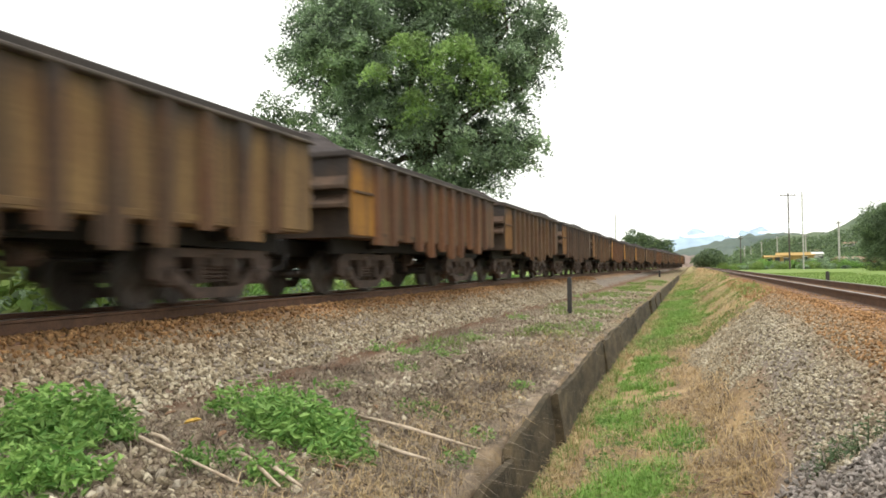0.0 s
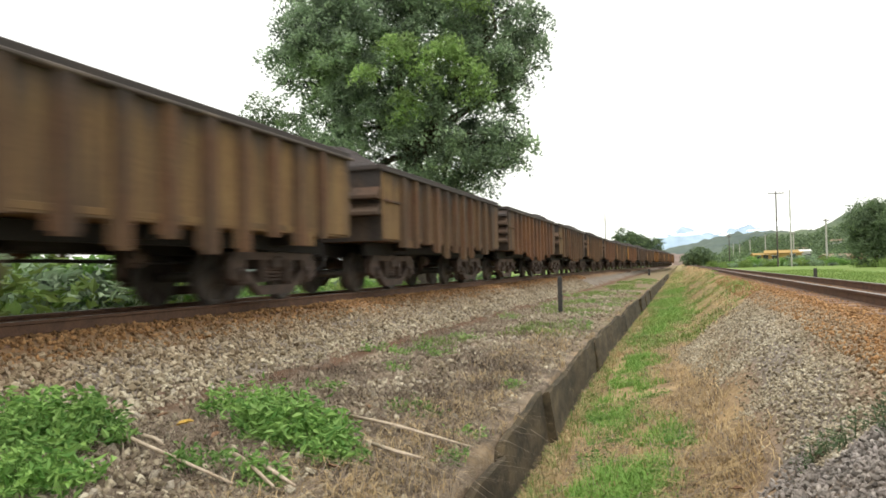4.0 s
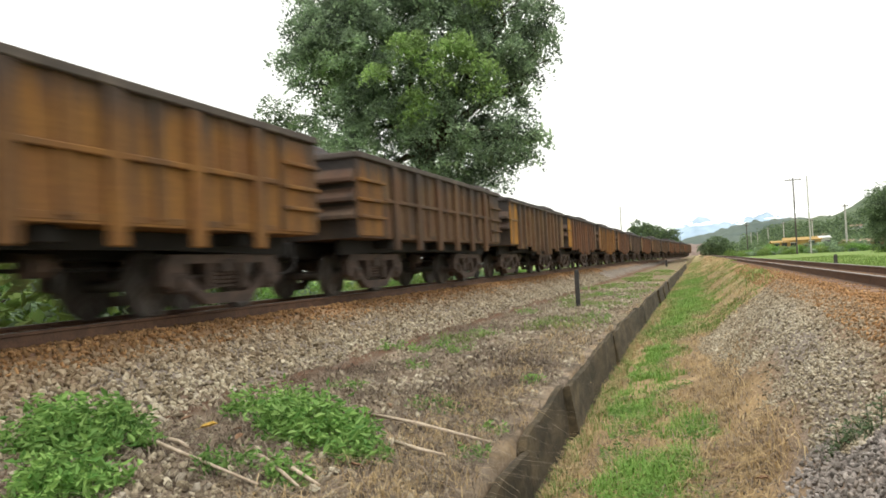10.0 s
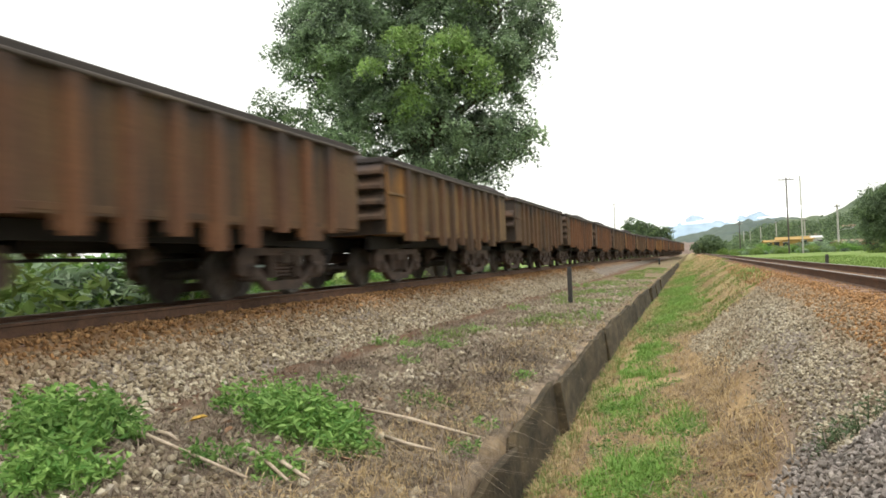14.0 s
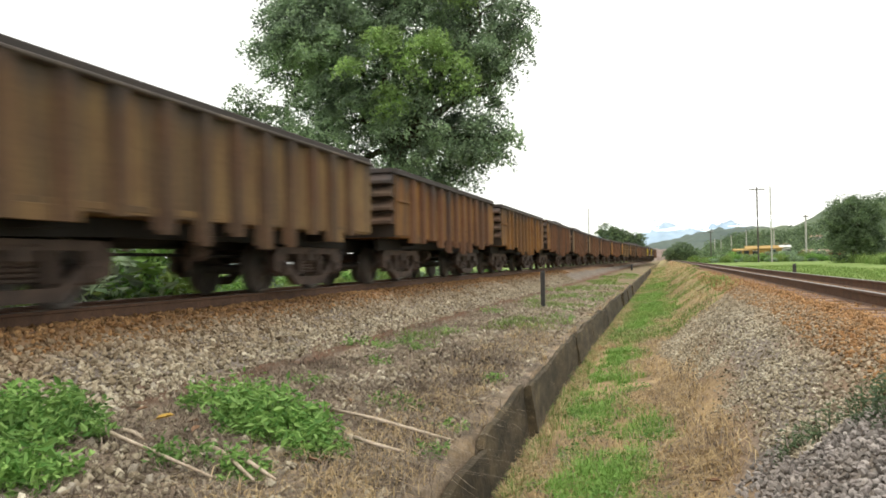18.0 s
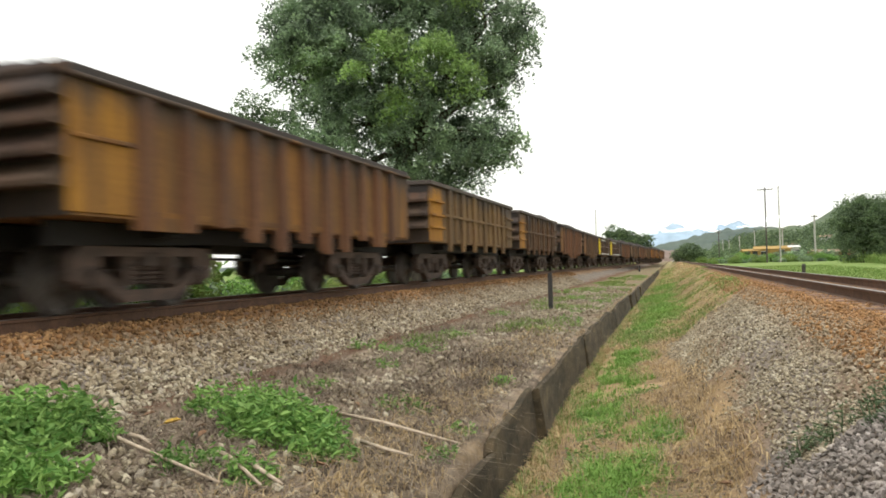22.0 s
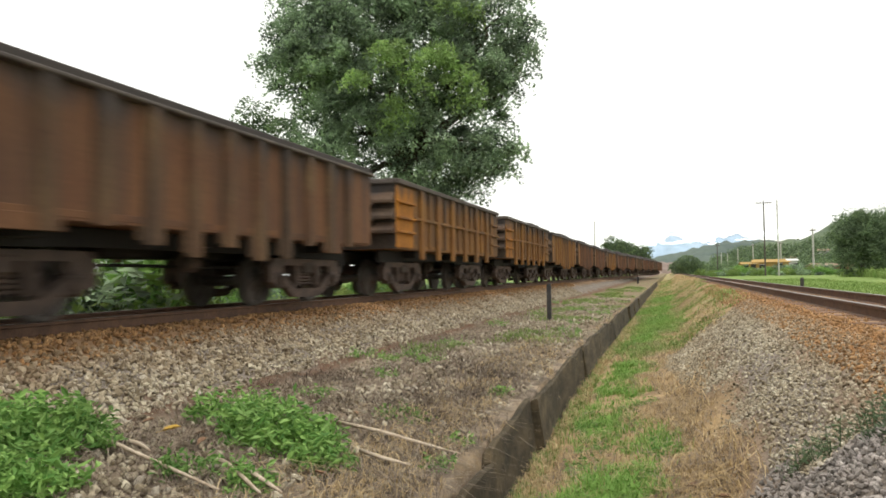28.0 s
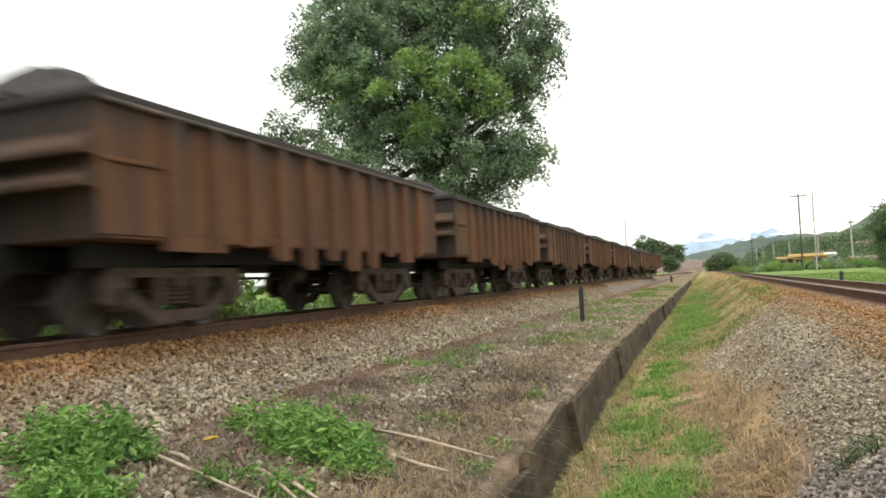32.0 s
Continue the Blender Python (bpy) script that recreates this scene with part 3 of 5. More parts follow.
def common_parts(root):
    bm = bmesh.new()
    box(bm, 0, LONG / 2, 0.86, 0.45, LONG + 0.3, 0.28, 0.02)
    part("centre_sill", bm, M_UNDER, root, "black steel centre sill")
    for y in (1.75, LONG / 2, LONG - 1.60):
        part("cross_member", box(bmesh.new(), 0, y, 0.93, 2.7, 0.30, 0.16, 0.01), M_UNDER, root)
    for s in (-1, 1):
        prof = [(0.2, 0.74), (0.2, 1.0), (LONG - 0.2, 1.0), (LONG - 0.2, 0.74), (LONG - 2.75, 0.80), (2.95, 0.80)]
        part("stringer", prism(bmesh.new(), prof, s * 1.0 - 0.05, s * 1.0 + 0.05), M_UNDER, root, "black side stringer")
    for y, s in ((-0.14, -1), (LONG + 0.14, 1)):
        bm = bmesh.new()
        box(bm, 0, y, 0.83, 0.16, 0.75, 0.18, 0.03)
        box(bm, 0, y + s * 0.40, 0.83, 0.26, 0.34, 0.30, 0.05)
        box(bm, 0, y - s * 0.12, 0.83, 0.5, 0.08, 0.36, 0.02)
        part("coupler", bm, M_UNDER, root, "black knuckle coupler")
        bm = bmesh.new()
        tube(bm, [(0.3, y - s * 0.1, 0.75), (0.34, y + s * 0.1, 0.55), (0.3, y + s * 0.35, 0.45), (0.2, y + s * 0.55, 0.5)], [0.025] * 4, 6)
        part("brake_hose", bm, M_UNDER, root)
    bm = bmesh.new()
    drum(bm, (0.55, 3.7, 0.86), 0.15, 0.15, 0.75, "y", 14)
    part("air_reservoir", bm, M_UNDER, root, "black air brake reservoir")
    bm = bmesh.new()
    drum(bm, (0.42, 5.2, 0.66), 0.13, 0.13, 0.34, "y", 12)
    box(bm, 0.42, 5.02, 0.60, 0.10, 0.06, 0.40, 0.01)
    part("brake_cylinder", bm, M_IRON, root, "grimy brake cylinder with its lever")
    bm = bmesh.new()
    tube(bm, [(0.32, 2.5, 0.60), (0.32, 4.0, 0.625), (0.32, 6.8, 0.60)], [0.024] * 3, 6)
    part("brake_rod", bm, M_UNDER, root)
    add_bogie(root, 1.72)
    add_bogie(root, LONG - 1.55)


def side_rails(root, body, coaming=False):
    for s in (-1, 1):
        bm = bmesh.new()
        if coaming:
            box(bm, s * (W + 0.02), LONG / 2, Z1 - 0.125, 0.15, LONG + 0.04, 0.045, 0.012)
            part("coaming", box(bmesh.new(), s * (W - 0.01), LONG / 2, Z1 - 0.051, 0.07, LONG + 0.03, 0.102, 0.015), PAINTS["grime_shade"], root, "dark ore-dusted rim over the flange")
        else:
            box(bm, s * (W + 0.005), LONG / 2, Z1 - 0.05, 0.13, LONG + 0.04, 0.10, 0.012)
        body.append(part("top_rail", bm, PAINTS["brown"], root))
        bm = bmesh.new()
        box(bm, s * (W - 0.045), LONG / 2, Z0 + 0.065, 0.06, LONG - 0.05, 0.09, 0.012)
        body.append(part("side_sill", bm, PAINTS["brown"], root))
    for y in (-0.02, LONG + 0.02):
        bm = bmesh.new()
        box(bm, 0, y, Z1 - 0.05, 2 * W, 0.12, 0.10, 0.012)
        body.append(part("end_rail", bm, PAINTS["brown"], root))


def end_ribs(root, body, heights, deep=0.16):
    """Pressed ribs across the ends: a long slope above, an undercut below."""
    for y, s in ((0, -1), (LONG, 1)):
        for z in heights:
            bm = bmesh.new()
            o = [(y, z - 0.045), (y + s * deep, z - 0.03), (y + s * deep, z + 0.03), (y, z + 0.20)]
            prism(bm, o, -W + 0.04, W - 0.04)
            # dark paint on the end ribs too, for the shade between wagons
            part("front_end_rib" if s < 0 else "end_rib", bm, PAINTS["dark"], root)


def ribbed_wagon(ore_seed, cap, bars=(1.55, 1.87)):
    """Gondola with pressed uprights all along its sides."""
    root, body = new("ore_wagon"), []
    tub(root, body)
    side_rails(root, body, True)
    end_ribs(root, body, bars, 0.19)
    for i, y in enumerate(RIBS):
        me = mesh_of("side_rib", rib(y, (0.90, 0.90, 0.99, 0.82, 0.70, 0.84, 0.68, 0.72, 0.94, 0.84, 0.97)[i], (0.26, 0.21, 0.24)[i % 3], 0.10, (0.10, 0.14, 0.16, 0.14)[i % 4]), PAINTS["brown"])
        body.append(part("side_rib", me, None, root))
        body.append(part("side_rib", mirrored(me, "side_rib"), None, root))
    for s in (-1, 1):
        for y0, y1 in ((0.0, 0.88), (LONG - 0.80, LONG)):
            bm = bmesh.new()
            box(bm, s * (W - 0.012), (y0 + y1) / 2, (Z0 + Z1) / 2 - 0.05, 0.035, y1 - y0, Z1 - Z0 - 0.16, 0.008)
            part("corner_panel" if y0 == 0.0 else "rear_corner_panel", bm, PAINTS["yellow"], root, "worn corner panel")
        for y0, y1, low in ((0.88, 1.95, 0.90), (7.32, 7.95, 0.84)):
            body.append(part("skirt", box(bmesh.new(), s * (W - 0.028), (y0 + y1) / 2, (low + Z0) / 2 + 0.02, 0.045, y1 - y0, Z0 - low + 0.04, 0.006), PAINTS["brown"], root))
        bm = bmesh.new()
        box(bm, s * (W + 0.02), 0.44, 1.80, 0.05, 0.80, 0.05, 0.01)
        body.append(part("corner_bar", bm, PAINTS["brown"], root))
    part("ore_load", ore_mesh(ore_seed, cap), None, root, "dark heaped iron ore")
    common_parts(root)
    return root


def framed_wagon(ore_seed, cap, end_paint, bars=(1.38, 1.68, 2.02), marks=False):
    """Gondola with a belt rail at half height, broad posts and ledges round its corners."""
    root, body = new("ore_wagon"), []
    tub(root, body)
    side_rails(root, body)
    end_ribs(root, body, bars, 0.15)
    posts = [1.55 + 1.22 * i for i in range(6)]
    for s in (-1, 1):
        for i, y in enumerate(posts):
            bm = bmesh.new()
            box(bm, s * (W + 0.02), y, (0.80 + Z1) / 2 - 0.05, 0.09, 0.20, Z1 - 0.90, 0.015)
            body.append(part("side_post", bm, PAINTS["brown"], root))
            bm = bmesh.new()
            box(bm, s * (W + 0.0), y + 0.61, (Z0 + Z1) / 2, 0.06, 0.10, Z1 - Z0 - 0.12, 0.01)
            body.append(part("side_post", bm, PAINTS["brown"], root))
        bm = bmesh.new()
        box(bm, s * (W + 0.012), LONG / 2, 1.72, 0.075, LONG - 2.2, 0.07, 0.012)
        body.append(part("belt_rail", bm, PAINTS["brown"], root))
        for y0, y1 in ((0.0, 1.0), (LONG - 0.95, LONG)):
            bm = bmesh.new()
            box(bm, s * (W - 0.012), (y0 + y1) / 2, (Z0 + Z1) / 2 - 0.05, 0.035, y1 - y0, Z1 - Z0 - 0.16, 0.008)
            lead_end = y0 == 0.0
            part("corner_panel" if lead_end else "rear_corner_panel", bm, PAINTS[end_paint], root, "yellow painted corner panel" if lead_end else "rusty corner panel")
            for z in bars:
                bm = bmesh.new()
                box(bm, s * (W + 0.03), (y0 + y1) / 2, z, 0.10, y1 - y0, 0.055, 0.01)
                part("corner_ledge" if lead_end else "rear_corner_ledge", bm, PAINTS[end_paint], root)
        if marks:
            for y in posts[:3]:
                part("number_mark", box(bmesh.new(), s * W, y + 0.61, 2.26, 0.09, 0.55, 0.13), M_WHITE, root, "white painted marking")
            for y in posts:
                bm = bmesh.new()
                box(bm, s * (W + 0.0), y + 0.61, 1.10, 0.09, 0.75, 0.10)
                part("sill_mark", bm, M_WHITE, root, "white painted sill mark")
    part("ore_load", ore_mesh(ore_seed, cap), None, root, "dark heaped iron ore")
    common_parts(root)
    return root


BODY = ("floor", "side_wall", "top_rail", "side_sill", "end_rail", "side_rib", "skirt", "corner_bar", "side_post", "belt_rail", "rear_corner_panel", "rear_corner_ledge")
LOOKS = {
    "brown": "rusty brown steel ore wagon with heaped ore, rolling on the track",
    "dark": "dark grimy steel ore wagon with heaped ore, rolling on the track",
    "ochre": "ochre steel ore wagon streaked with rust, rolling on the track",
    "orange": "orange rusted steel ore wagon with heaped ore, rolling on the track",
    "red": "reddish rusted steel ore wagon with heaped ore, rolling on the track",
    "fresh": "newer brown ore wagon with bright yellow ends and white sill marks",
}
# body paint and corner paint, wagon by wagon; b: belt-rail kind, f: newer kind
TRAIN = ("br.br br.br oc.oc br.ye br.or da.or oc.or oc.ye oc.ye oc.ye br.oc br,br da.oc br.or br.br oc,or or.ye da.da da.or "
         "orbor brbor oc.ye oc.ye or.or or.or da.oc br.oc oc,or br.br br,br re.br br.br br,or oc.oc or,or or,or or,or oc.oc "
         "br.oc or,or or,ye ocbye brbye or.or re.or fefbr fefbr br.br da.oc re.or re.or orbam orbam or.or or.or re.or or.or "
         "re.re re.br re.re re.re re.re re.re re.re re.re").split()
CODE = {"br": "brown", "oc": "ochre", "da": "dark", "ye": "yellow", "or": "orange", "re": "red", "fe": "fresh", "am": "amber"}
PROTOS = {".": ribbed_wagon(1, 0.52), ",": ribbed_wagon(4, 0.36, (1.33, 1.62, 1.92, 2.2)), "b": framed_wagon(2, 0.34, "yellow"), "f": framed_wagon(3, 0.34, "bright", (1.32, 1.62, 1.92, 2.2), True)}
# couplings are not all equally stretched
SLACK_AT, SLACK = (0, 2, 5, 10, 12, 14, 17, 20, 24, 32, 37, 41, 51, 61), (0, 0, -0.35, 0, 0.25, 0.4, 0.45, 0.4, 0, -0.2, -0.4, 0, -0.15, 0)
WAGONS, used = [], set()
for k, code in enumerate(TRAIN):
    kind = code[2]
    y0 = 10.9 + PITCH * (k - 3) + float(np.interp(k - 3, SLACK_AT, SLACK))
    if kind in used:
        wagon = copy_thing(PROTOS[kind], pose(LEFT, y0, 0))
    else:
        wagon = PROTOS[kind]
        wagon.matrix_basis = pose(LEFT, y0, 0)
        used.add(kind)
    body, corner = CODE[code[:2]], CODE[code[3:]]
    tagged(wagon, LOOKS[body], "freight wagon", "wagons of the ore train")
    WAGONS.append((wagon, y0))
    for o in wagon.children:
        base = o.name.split(".")[0]
        paint = PAINTS[body] if base in BODY else PAINTS[corner] if base in ("corner_panel", "corner_ledge") and kind != "f" else None
        if base == "side_rib" or base == "side_post" and kind == "f":
            paint = PAINTS[{"brown": ("red", "brown", "red"), "dark": ("brown", "dark", "dark"), "ochre": ("brown", "red", "brown"),
                            "orange": ("red", "red", "orange"), "red": ("red", "red", "brown"), "fresh": ("dark",) * 3}[body][k % 3]]
        if base in ("top_rail", "end_rail"):
            paint = PAINTS["dusty"] if kind in "bf" or base == "top_rail" and k % 3 != 1 else PAINTS["grime_shade"] if k % 4 else paint
        if paint:
            o.material_slots[0].link = "OBJECT"
            o.material_slots[0].material = paint


def motions():
    """The train rolls past at an even speed; its wheels turn."""
    turn = math.degrees(SPEED / 0.40)
    lead = {}
    walk(CAR, [(t, pose(x, 330, float(ground_z(x, 330)), 0, 0, 90)) for t, x in ((0.0, 9.0), (18.0, 9.0), (20.5, 5.6), (24.0, -0.4), (28.0, -7.4), (32.0, -15.0))])
    for wagon, y0 in WAGONS:
        rows = []
        for t in range(33):
            y = y0 - SPEED * t
            a, b = bend(y + 1.7), bend(y + 7.6)
            turned = math.degrees(math.atan2(a - b, 5.9))
            rows.append((float(t), pose(LEFT + a + (a - b) / 5.9 * 1.7, y, 0, 0, 0, turned)))
        walk(wagon, rows)
        for b in wagon.children:
            if not b.name.startswith("bogie"):
                continue
            for w in b.children:
                if not w.name.startswith("wheelset"):
                    continue
                side = w.location.y > 0
                if side not in lead:
                    lead[side] = w
                    spot = tuple(w.location)
                    walk(w, [(i / FPS, pose(*spot, turn * i / FPS)) for i in range(32 * FPS + 1)])
                else:
                    keys = w.animation_data_create()
                    w.rotation_mode = "QUATERNION"
                    keys.action = lead[side].animation_data.action
                    keys.action_slot = lead[side].animation_data.action_slot


# ------------------------------------------------------------------ stones, drain wall, plants near the tracks
def ico(r):
    """Corners and faces of a twenty-sided lump."""
    g = (1 + 5 ** 0.5) / 2
    v = np.array([(-1, g, 0), (1, g, 0), (-1, -g, 0), (1, -g, 0), (0, -1, g), (0, 1, g), (0, -1, -g), (0, 1, -g), (g, 0, -1), (g, 0, 1), (-g, 0, -1), (-g, 0, 1)])
    f = np.array([(0, 11, 5), (0, 5, 1), (0, 1, 7), (0, 7, 10), (0, 10, 11), (1, 5, 9), (5, 11, 4), (11, 10, 2), (10, 7, 6), (7, 1, 8),
                  (3, 9, 4), (3, 4, 2), (3, 2, 6), (3, 6, 8), (3, 8, 9), (4, 9, 5), (2, 4, 11), (6, 2, 10), (8, 6, 7), (9, 8, 1)])
    return v / np.linalg.norm(v[0]) * r, f


ICO_V, ICO_F = ico(1.0)


def turns(r, n):
    """n random rotation matrices."""
    q = r.normal(size=(n, 4))
    q /= np.linalg.norm(q, axis=1)[:, None]
    a, b, c, d = q.T
    return np.stack([1 - 2 * (c * c + d * d), 2 * (b * c - a * d), 2 * (b * d + a * c), 2 * (b * c + a * d), 1 - 2 * (b * b + d * d), 2 * (c * d - a * b),
                     2 * (b * d - a * c), 2 * (c * d + a * b), 1 - 2 * (b * b + c * c)], -1).reshape(n, 3, 3)


def stone_field(name, parent, spots, sizes, mat, seed, label):
    r = np.random.RandomState(seed)
    n = len(spots)
    v = ICO_V[None] * r.uniform(0.52, 1.25, (n, 12, 1)) * np.stack([r.uniform(0.8, 1.25, n), r.uniform(0.5, 0.9, n), r.uniform(0.35, 0.7, n)], -1)[:, None]
    v = np.einsum("nij,nkj->nki", turns(r, n), v) * sizes[:, None, None] * 0.5
    v += np.column_stack([spots, ground_z(spots[:, 0], spots[:, 1]) + sizes * r.uniform(0.05, 0.38, n)])[:, None]
    f = (ICO_F[None] + 12 * np.arange(n)[:, None, None]).reshape(-1, 3)
    ob = part(name, big_mesh(name, v.reshape(-1, 3), f, mat), None, parent)
    return tagged(ob, label, kind="stuff")


def scatter(r, n, x0, x1, y0, y1, near=1.6):
    """Spots that thin out with distance."""
    u = r.uniform(0, 1, n) ** near
    return np.column_stack([r.uniform(x0, x1, n), y0 + (y1 - y0) * u])


rs = np.random.RandomState(7)


def heap_edge(y):
    """Where the stone heap beside the empty track begins."""
    return np.interp(y, [2, 5.4, 5.8, 6.6, 7.8, 10, 12, 14.5, 16.5, 17.5], [0.3, 0.36, 0.60, 0.62, 0.42, 0.26, 0.02, -0.1, 1.0, 1.7])


ballast = tagged(new("ballast"), "heaped grey crushed stone ballast, rust-stained beside the rails", "ballast", kind="structure")


def toe_filter(p, keep):
    return p[rs.uniform(0, 1, len(p)) < keep(p[:, 0], p[:, 1])]


grey_l = scatter(rs, 30000, -5.75, -4.7, 2.2, 42)
grey_l = toe_filter(grey_l, lambda x, y: np.clip((-4.62 + 0.25 * lumps(y, x, 1.3, 2) - x) * 6, 0, 1))
rust_l = scatter(rs, 9000, -6.36, -5.55, 3.0, 45)
slope_l = scatter(rs, 27000, -4.85, -1.7, 2.2, 36, 1.7)
slope_l = toe_filter(slope_l, lambda x, y: np.clip(0.62 + 0.5 * lumps(x, y, 0.8, 6) + 0.5 * np.clip((5.5 - y) / 2, 0, 1) * np.clip((-3.4 - x) / 0.8, 0, 1), 0.06, 1)
                     * np.where((y > 6.5) & (x < -4.3), 0.12, 1))
grey_r = scatter(rs, 48000, -0.3, 1.75, 2.4, 17.5, 1.15)
grey_r = toe_filter(grey_r, lambda x, y: np.clip((x - heap_edge(y) + 0.16 * lumps(y, x, 0.8, 3)) * 5, 0.02, 1) * np.where((y > 5.4) & (y < 9), np.clip(0.8 + 0.5 * lumps(x, y, 0.5, 9), 0.25, 1), 1))
far_r = grey_r[:, 1] > 5.0 + 0.7 * (grey_r[:, 0] < 0.8)
rust_r = scatter(rs, 9000, 1.35, 2.05, 3.2, 34)
between = scatter(rs, 9000, 1.9, 3.9, 5, 45)
stone_field("stones", ballast, grey_l, rs.uniform(0.026, 0.045, len(grey_l)) + 0.06 * rs.uniform(0, 1, len(grey_l)) ** 2.2, M_STONE, 11, "grey crushed stones")
stone_field("stones", ballast, rust_l, rs.uniform(0.03, 0.085, len(rust_l)), M_STONE_RUST, 12, "orange rust-dusted stones")
stone_field("stones", ballast, slope_l, rs.uniform(0.022, 0.05, len(slope_l)) + 0.07 * rs.uniform(0, 1, len(slope_l)) ** 3, M_STONE, 13, "scattered grey stones")
stone_field("stones", ballast, grey_r[far_r], rs.uniform(0.02, 0.052, far_r.sum()), M_STONE, 14, "heaped grey stones")
stone_field("stones", ballast, grey_r[~far_r], rs.uniform(0.026, 0.066, (~far_r).sum()), M_STONE_BLUE, 19, "heaped blue-grey stones")
stone_field("stones", ballast, rust_r, rs.uniform(0.025, 0.06, len(rust_r)), M_STONE_RUST, 15, "orange rust-dusted stones")
stone_field("stones", ballast, between, rs.uniform(0.02, 0.045, len(between)), M_STONE_RUST, 16, "orange rust-dusted stones")

behind = np.vstack([scatter(rs, 3500, -5.75, -4.7, -8, 2.4, 1.0), scatter(rs, 2200, -4.7, -1.8, -8, 2.4, 1.0), scatter(rs, 3500, 0.6, 1.7, -8, 2.6, 1.0)])
stone_field("stones", ballast, behind, rs.uniform(0.03, 0.10, len(behind)), M_STONE, 17, "grey crushed stones")
rust_b = np.vstack([scatter(rs, 1500, -6.36, -5.55, -8, 3.0, 1.0), scatter(rs, 1500, 1.5, 2.05, -8, 3.2, 1.0)])
stone_field("stones", ballast, rust_b, rs.uniform(0.03, 0.08, len(rust_b)), M_STONE_RUST, 18, "orange rust-dusted stones")

# the nearest stones lie loose, one by one
STONE_MESHES = []
for k in range(12):
    v = ICO_V * rs.uniform(0.65, 1.15, (12, 1)) * np.array([1.0, 0.8, 0.65]) * 0.5
    STONE_MESHES.append(big_mesh("stone", v, ICO_F, M_STONE_BLUE if k < 6 else M_STONE))
near_spots = np.vstack([scatter(rs, 150, 0.45, 1.5, 3.2, 5.1, 1.0), scatter(rs, 150, -5.4, -3.4, 3.2, 7.0, 1.0)])
for k, (x, y) in enumerate(near_spots):
    s = rs.uniform(0.04, 0.072)
    ob = part("stone", STONE_MESHES[k % 6 + (6 if x < 0 else 0)], None, ballast)
    ob.matrix_local = Matrix.LocRotScale((x, y, float(ground_z(x, y)) + 0.35 * s), Euler(rs.uniform(0, 6, 3)), (s, s, s))

# ---------------- drain wall: uneven concrete slabs on edge
drain = tagged(new("drain_wall"), "mossy crumbling concrete edge of a shallow drain beside the track", "drain", kind="structure")
y = -9.0
for k in range(34):
    length = random.uniform(1.7, 3.4) * (1 if y < 24 else 1.6)
    n, dx = 24, random.uniform(-0.02, 0.035)
    tilt, skew, lean = random.uniform(-0.05, 0.05), random.uniform(-0.035, 0.035), random.uniform(-0.03, 0.04)
    bm = bmesh.new()
    rows = []
    for i in range(n + 1):
        yy, u = y + (length - 0.012) * i / n, i / n - 0.5
        bow = float(drain_shift(yy))
        top = float(ground_z(-1.75 + bow, yy)) + 0.02 + 0.06 * noise.noise((yy * 0.55, 3.1, 0)) + 0.03 * noise.noise((yy * 1.6, 1.0, 0)) + 0.022 * noise.noise((yy * 4.1, 5.0, 0)) + tilt * u
        if yy < 6.0:
            top -= 0.09 + 0.05 * noise.noise((yy * 3.0, 9.0, 0))
        if i in (0, n) and random.random() < 0.45:
            top -= random.uniform(0.02, 0.09)
        face = -1.50 + bow + dx + skew * u * 2
        low = float(ground_z(-1.37 + bow, yy)) - 0.15
        row = [(face - 0.10, low), (face - 0.11, top - 0.08), (face - 0.07, top - 0.02), (face - 0.02, top)]
        for j in range(6):
            v = j / 5
            row.append((face + (0.075 + lean) * v + 0.022 * noise.noise((yy * 0.7, v * 2.2, 7.0)) + 0.006 * noise.noise((yy * 3, v * 7, 2.0)), top - 0.015 + (low - top + 0.015) * v))
        rows.append([bm.verts.new((x, yy, z)) for x, z in row])
    for a, b in zip(rows, rows[1:]):
        for i in range(len(a)):
            j = (i + 1) % len(a)
            bm.faces.new((a[i], a[j], b[j], b[i]))
    bm.faces.new(rows[0])
    bm.faces.new(rows[-1][::-1])
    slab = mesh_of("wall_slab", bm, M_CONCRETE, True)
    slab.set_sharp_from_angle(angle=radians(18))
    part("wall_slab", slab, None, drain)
    y += length


# ---------------- plants
def blades(name, spots, heights, mat, seed, lean=0.5, width=0.008, droop=0.5, low=0.1):
    """Grass blades: two quads each, bent over."""
    r = np.random.RandomState(seed)
    n = len(spots)
    base = np.column_stack([spots, ground_z(spots[:, 0], spots[:, 1]) - 0.01])
    a = r.uniform(0, math.tau, n)
    d = np.column_stack([np.cos(a), np.sin(a), np.zeros(n)])
    side = np.column_stack([-np.sin(a), np.cos(a), np.zeros(n)]) * (width * r.uniform(0.6, 1.4, n))[:, None]
    up = np.array([0, 0, 1.0])
    le = (lean * r.uniform(low, 1, n))[:, None]
    h = heights[:, None]
    p1 = base + h * 0.55 * (up + le * d * 0.6)
    p2 = base + h * ((1 - droop * le) * up + le * d * 1.5)
    v = np.stack([base - side, base + side, p1 + side * 0.8, p1 - side * 0.8, p2 + side * 0.15, p2 - side * 0.15], 1).reshape(-1, 3)
    i = 6 * np.arange(n)[:, None]
    f = np.concatenate([i + np.array([0, 1, 2, 3]), i + np.array([3, 2, 4, 5])])
    return new(name, big_mesh(name, v, f, mat))


def tufts(r, centres, per, spread):
    c = np.repeat(np.asarray(centres), per, 0)
    return c + r.normal(0, 1, c.shape) * spread


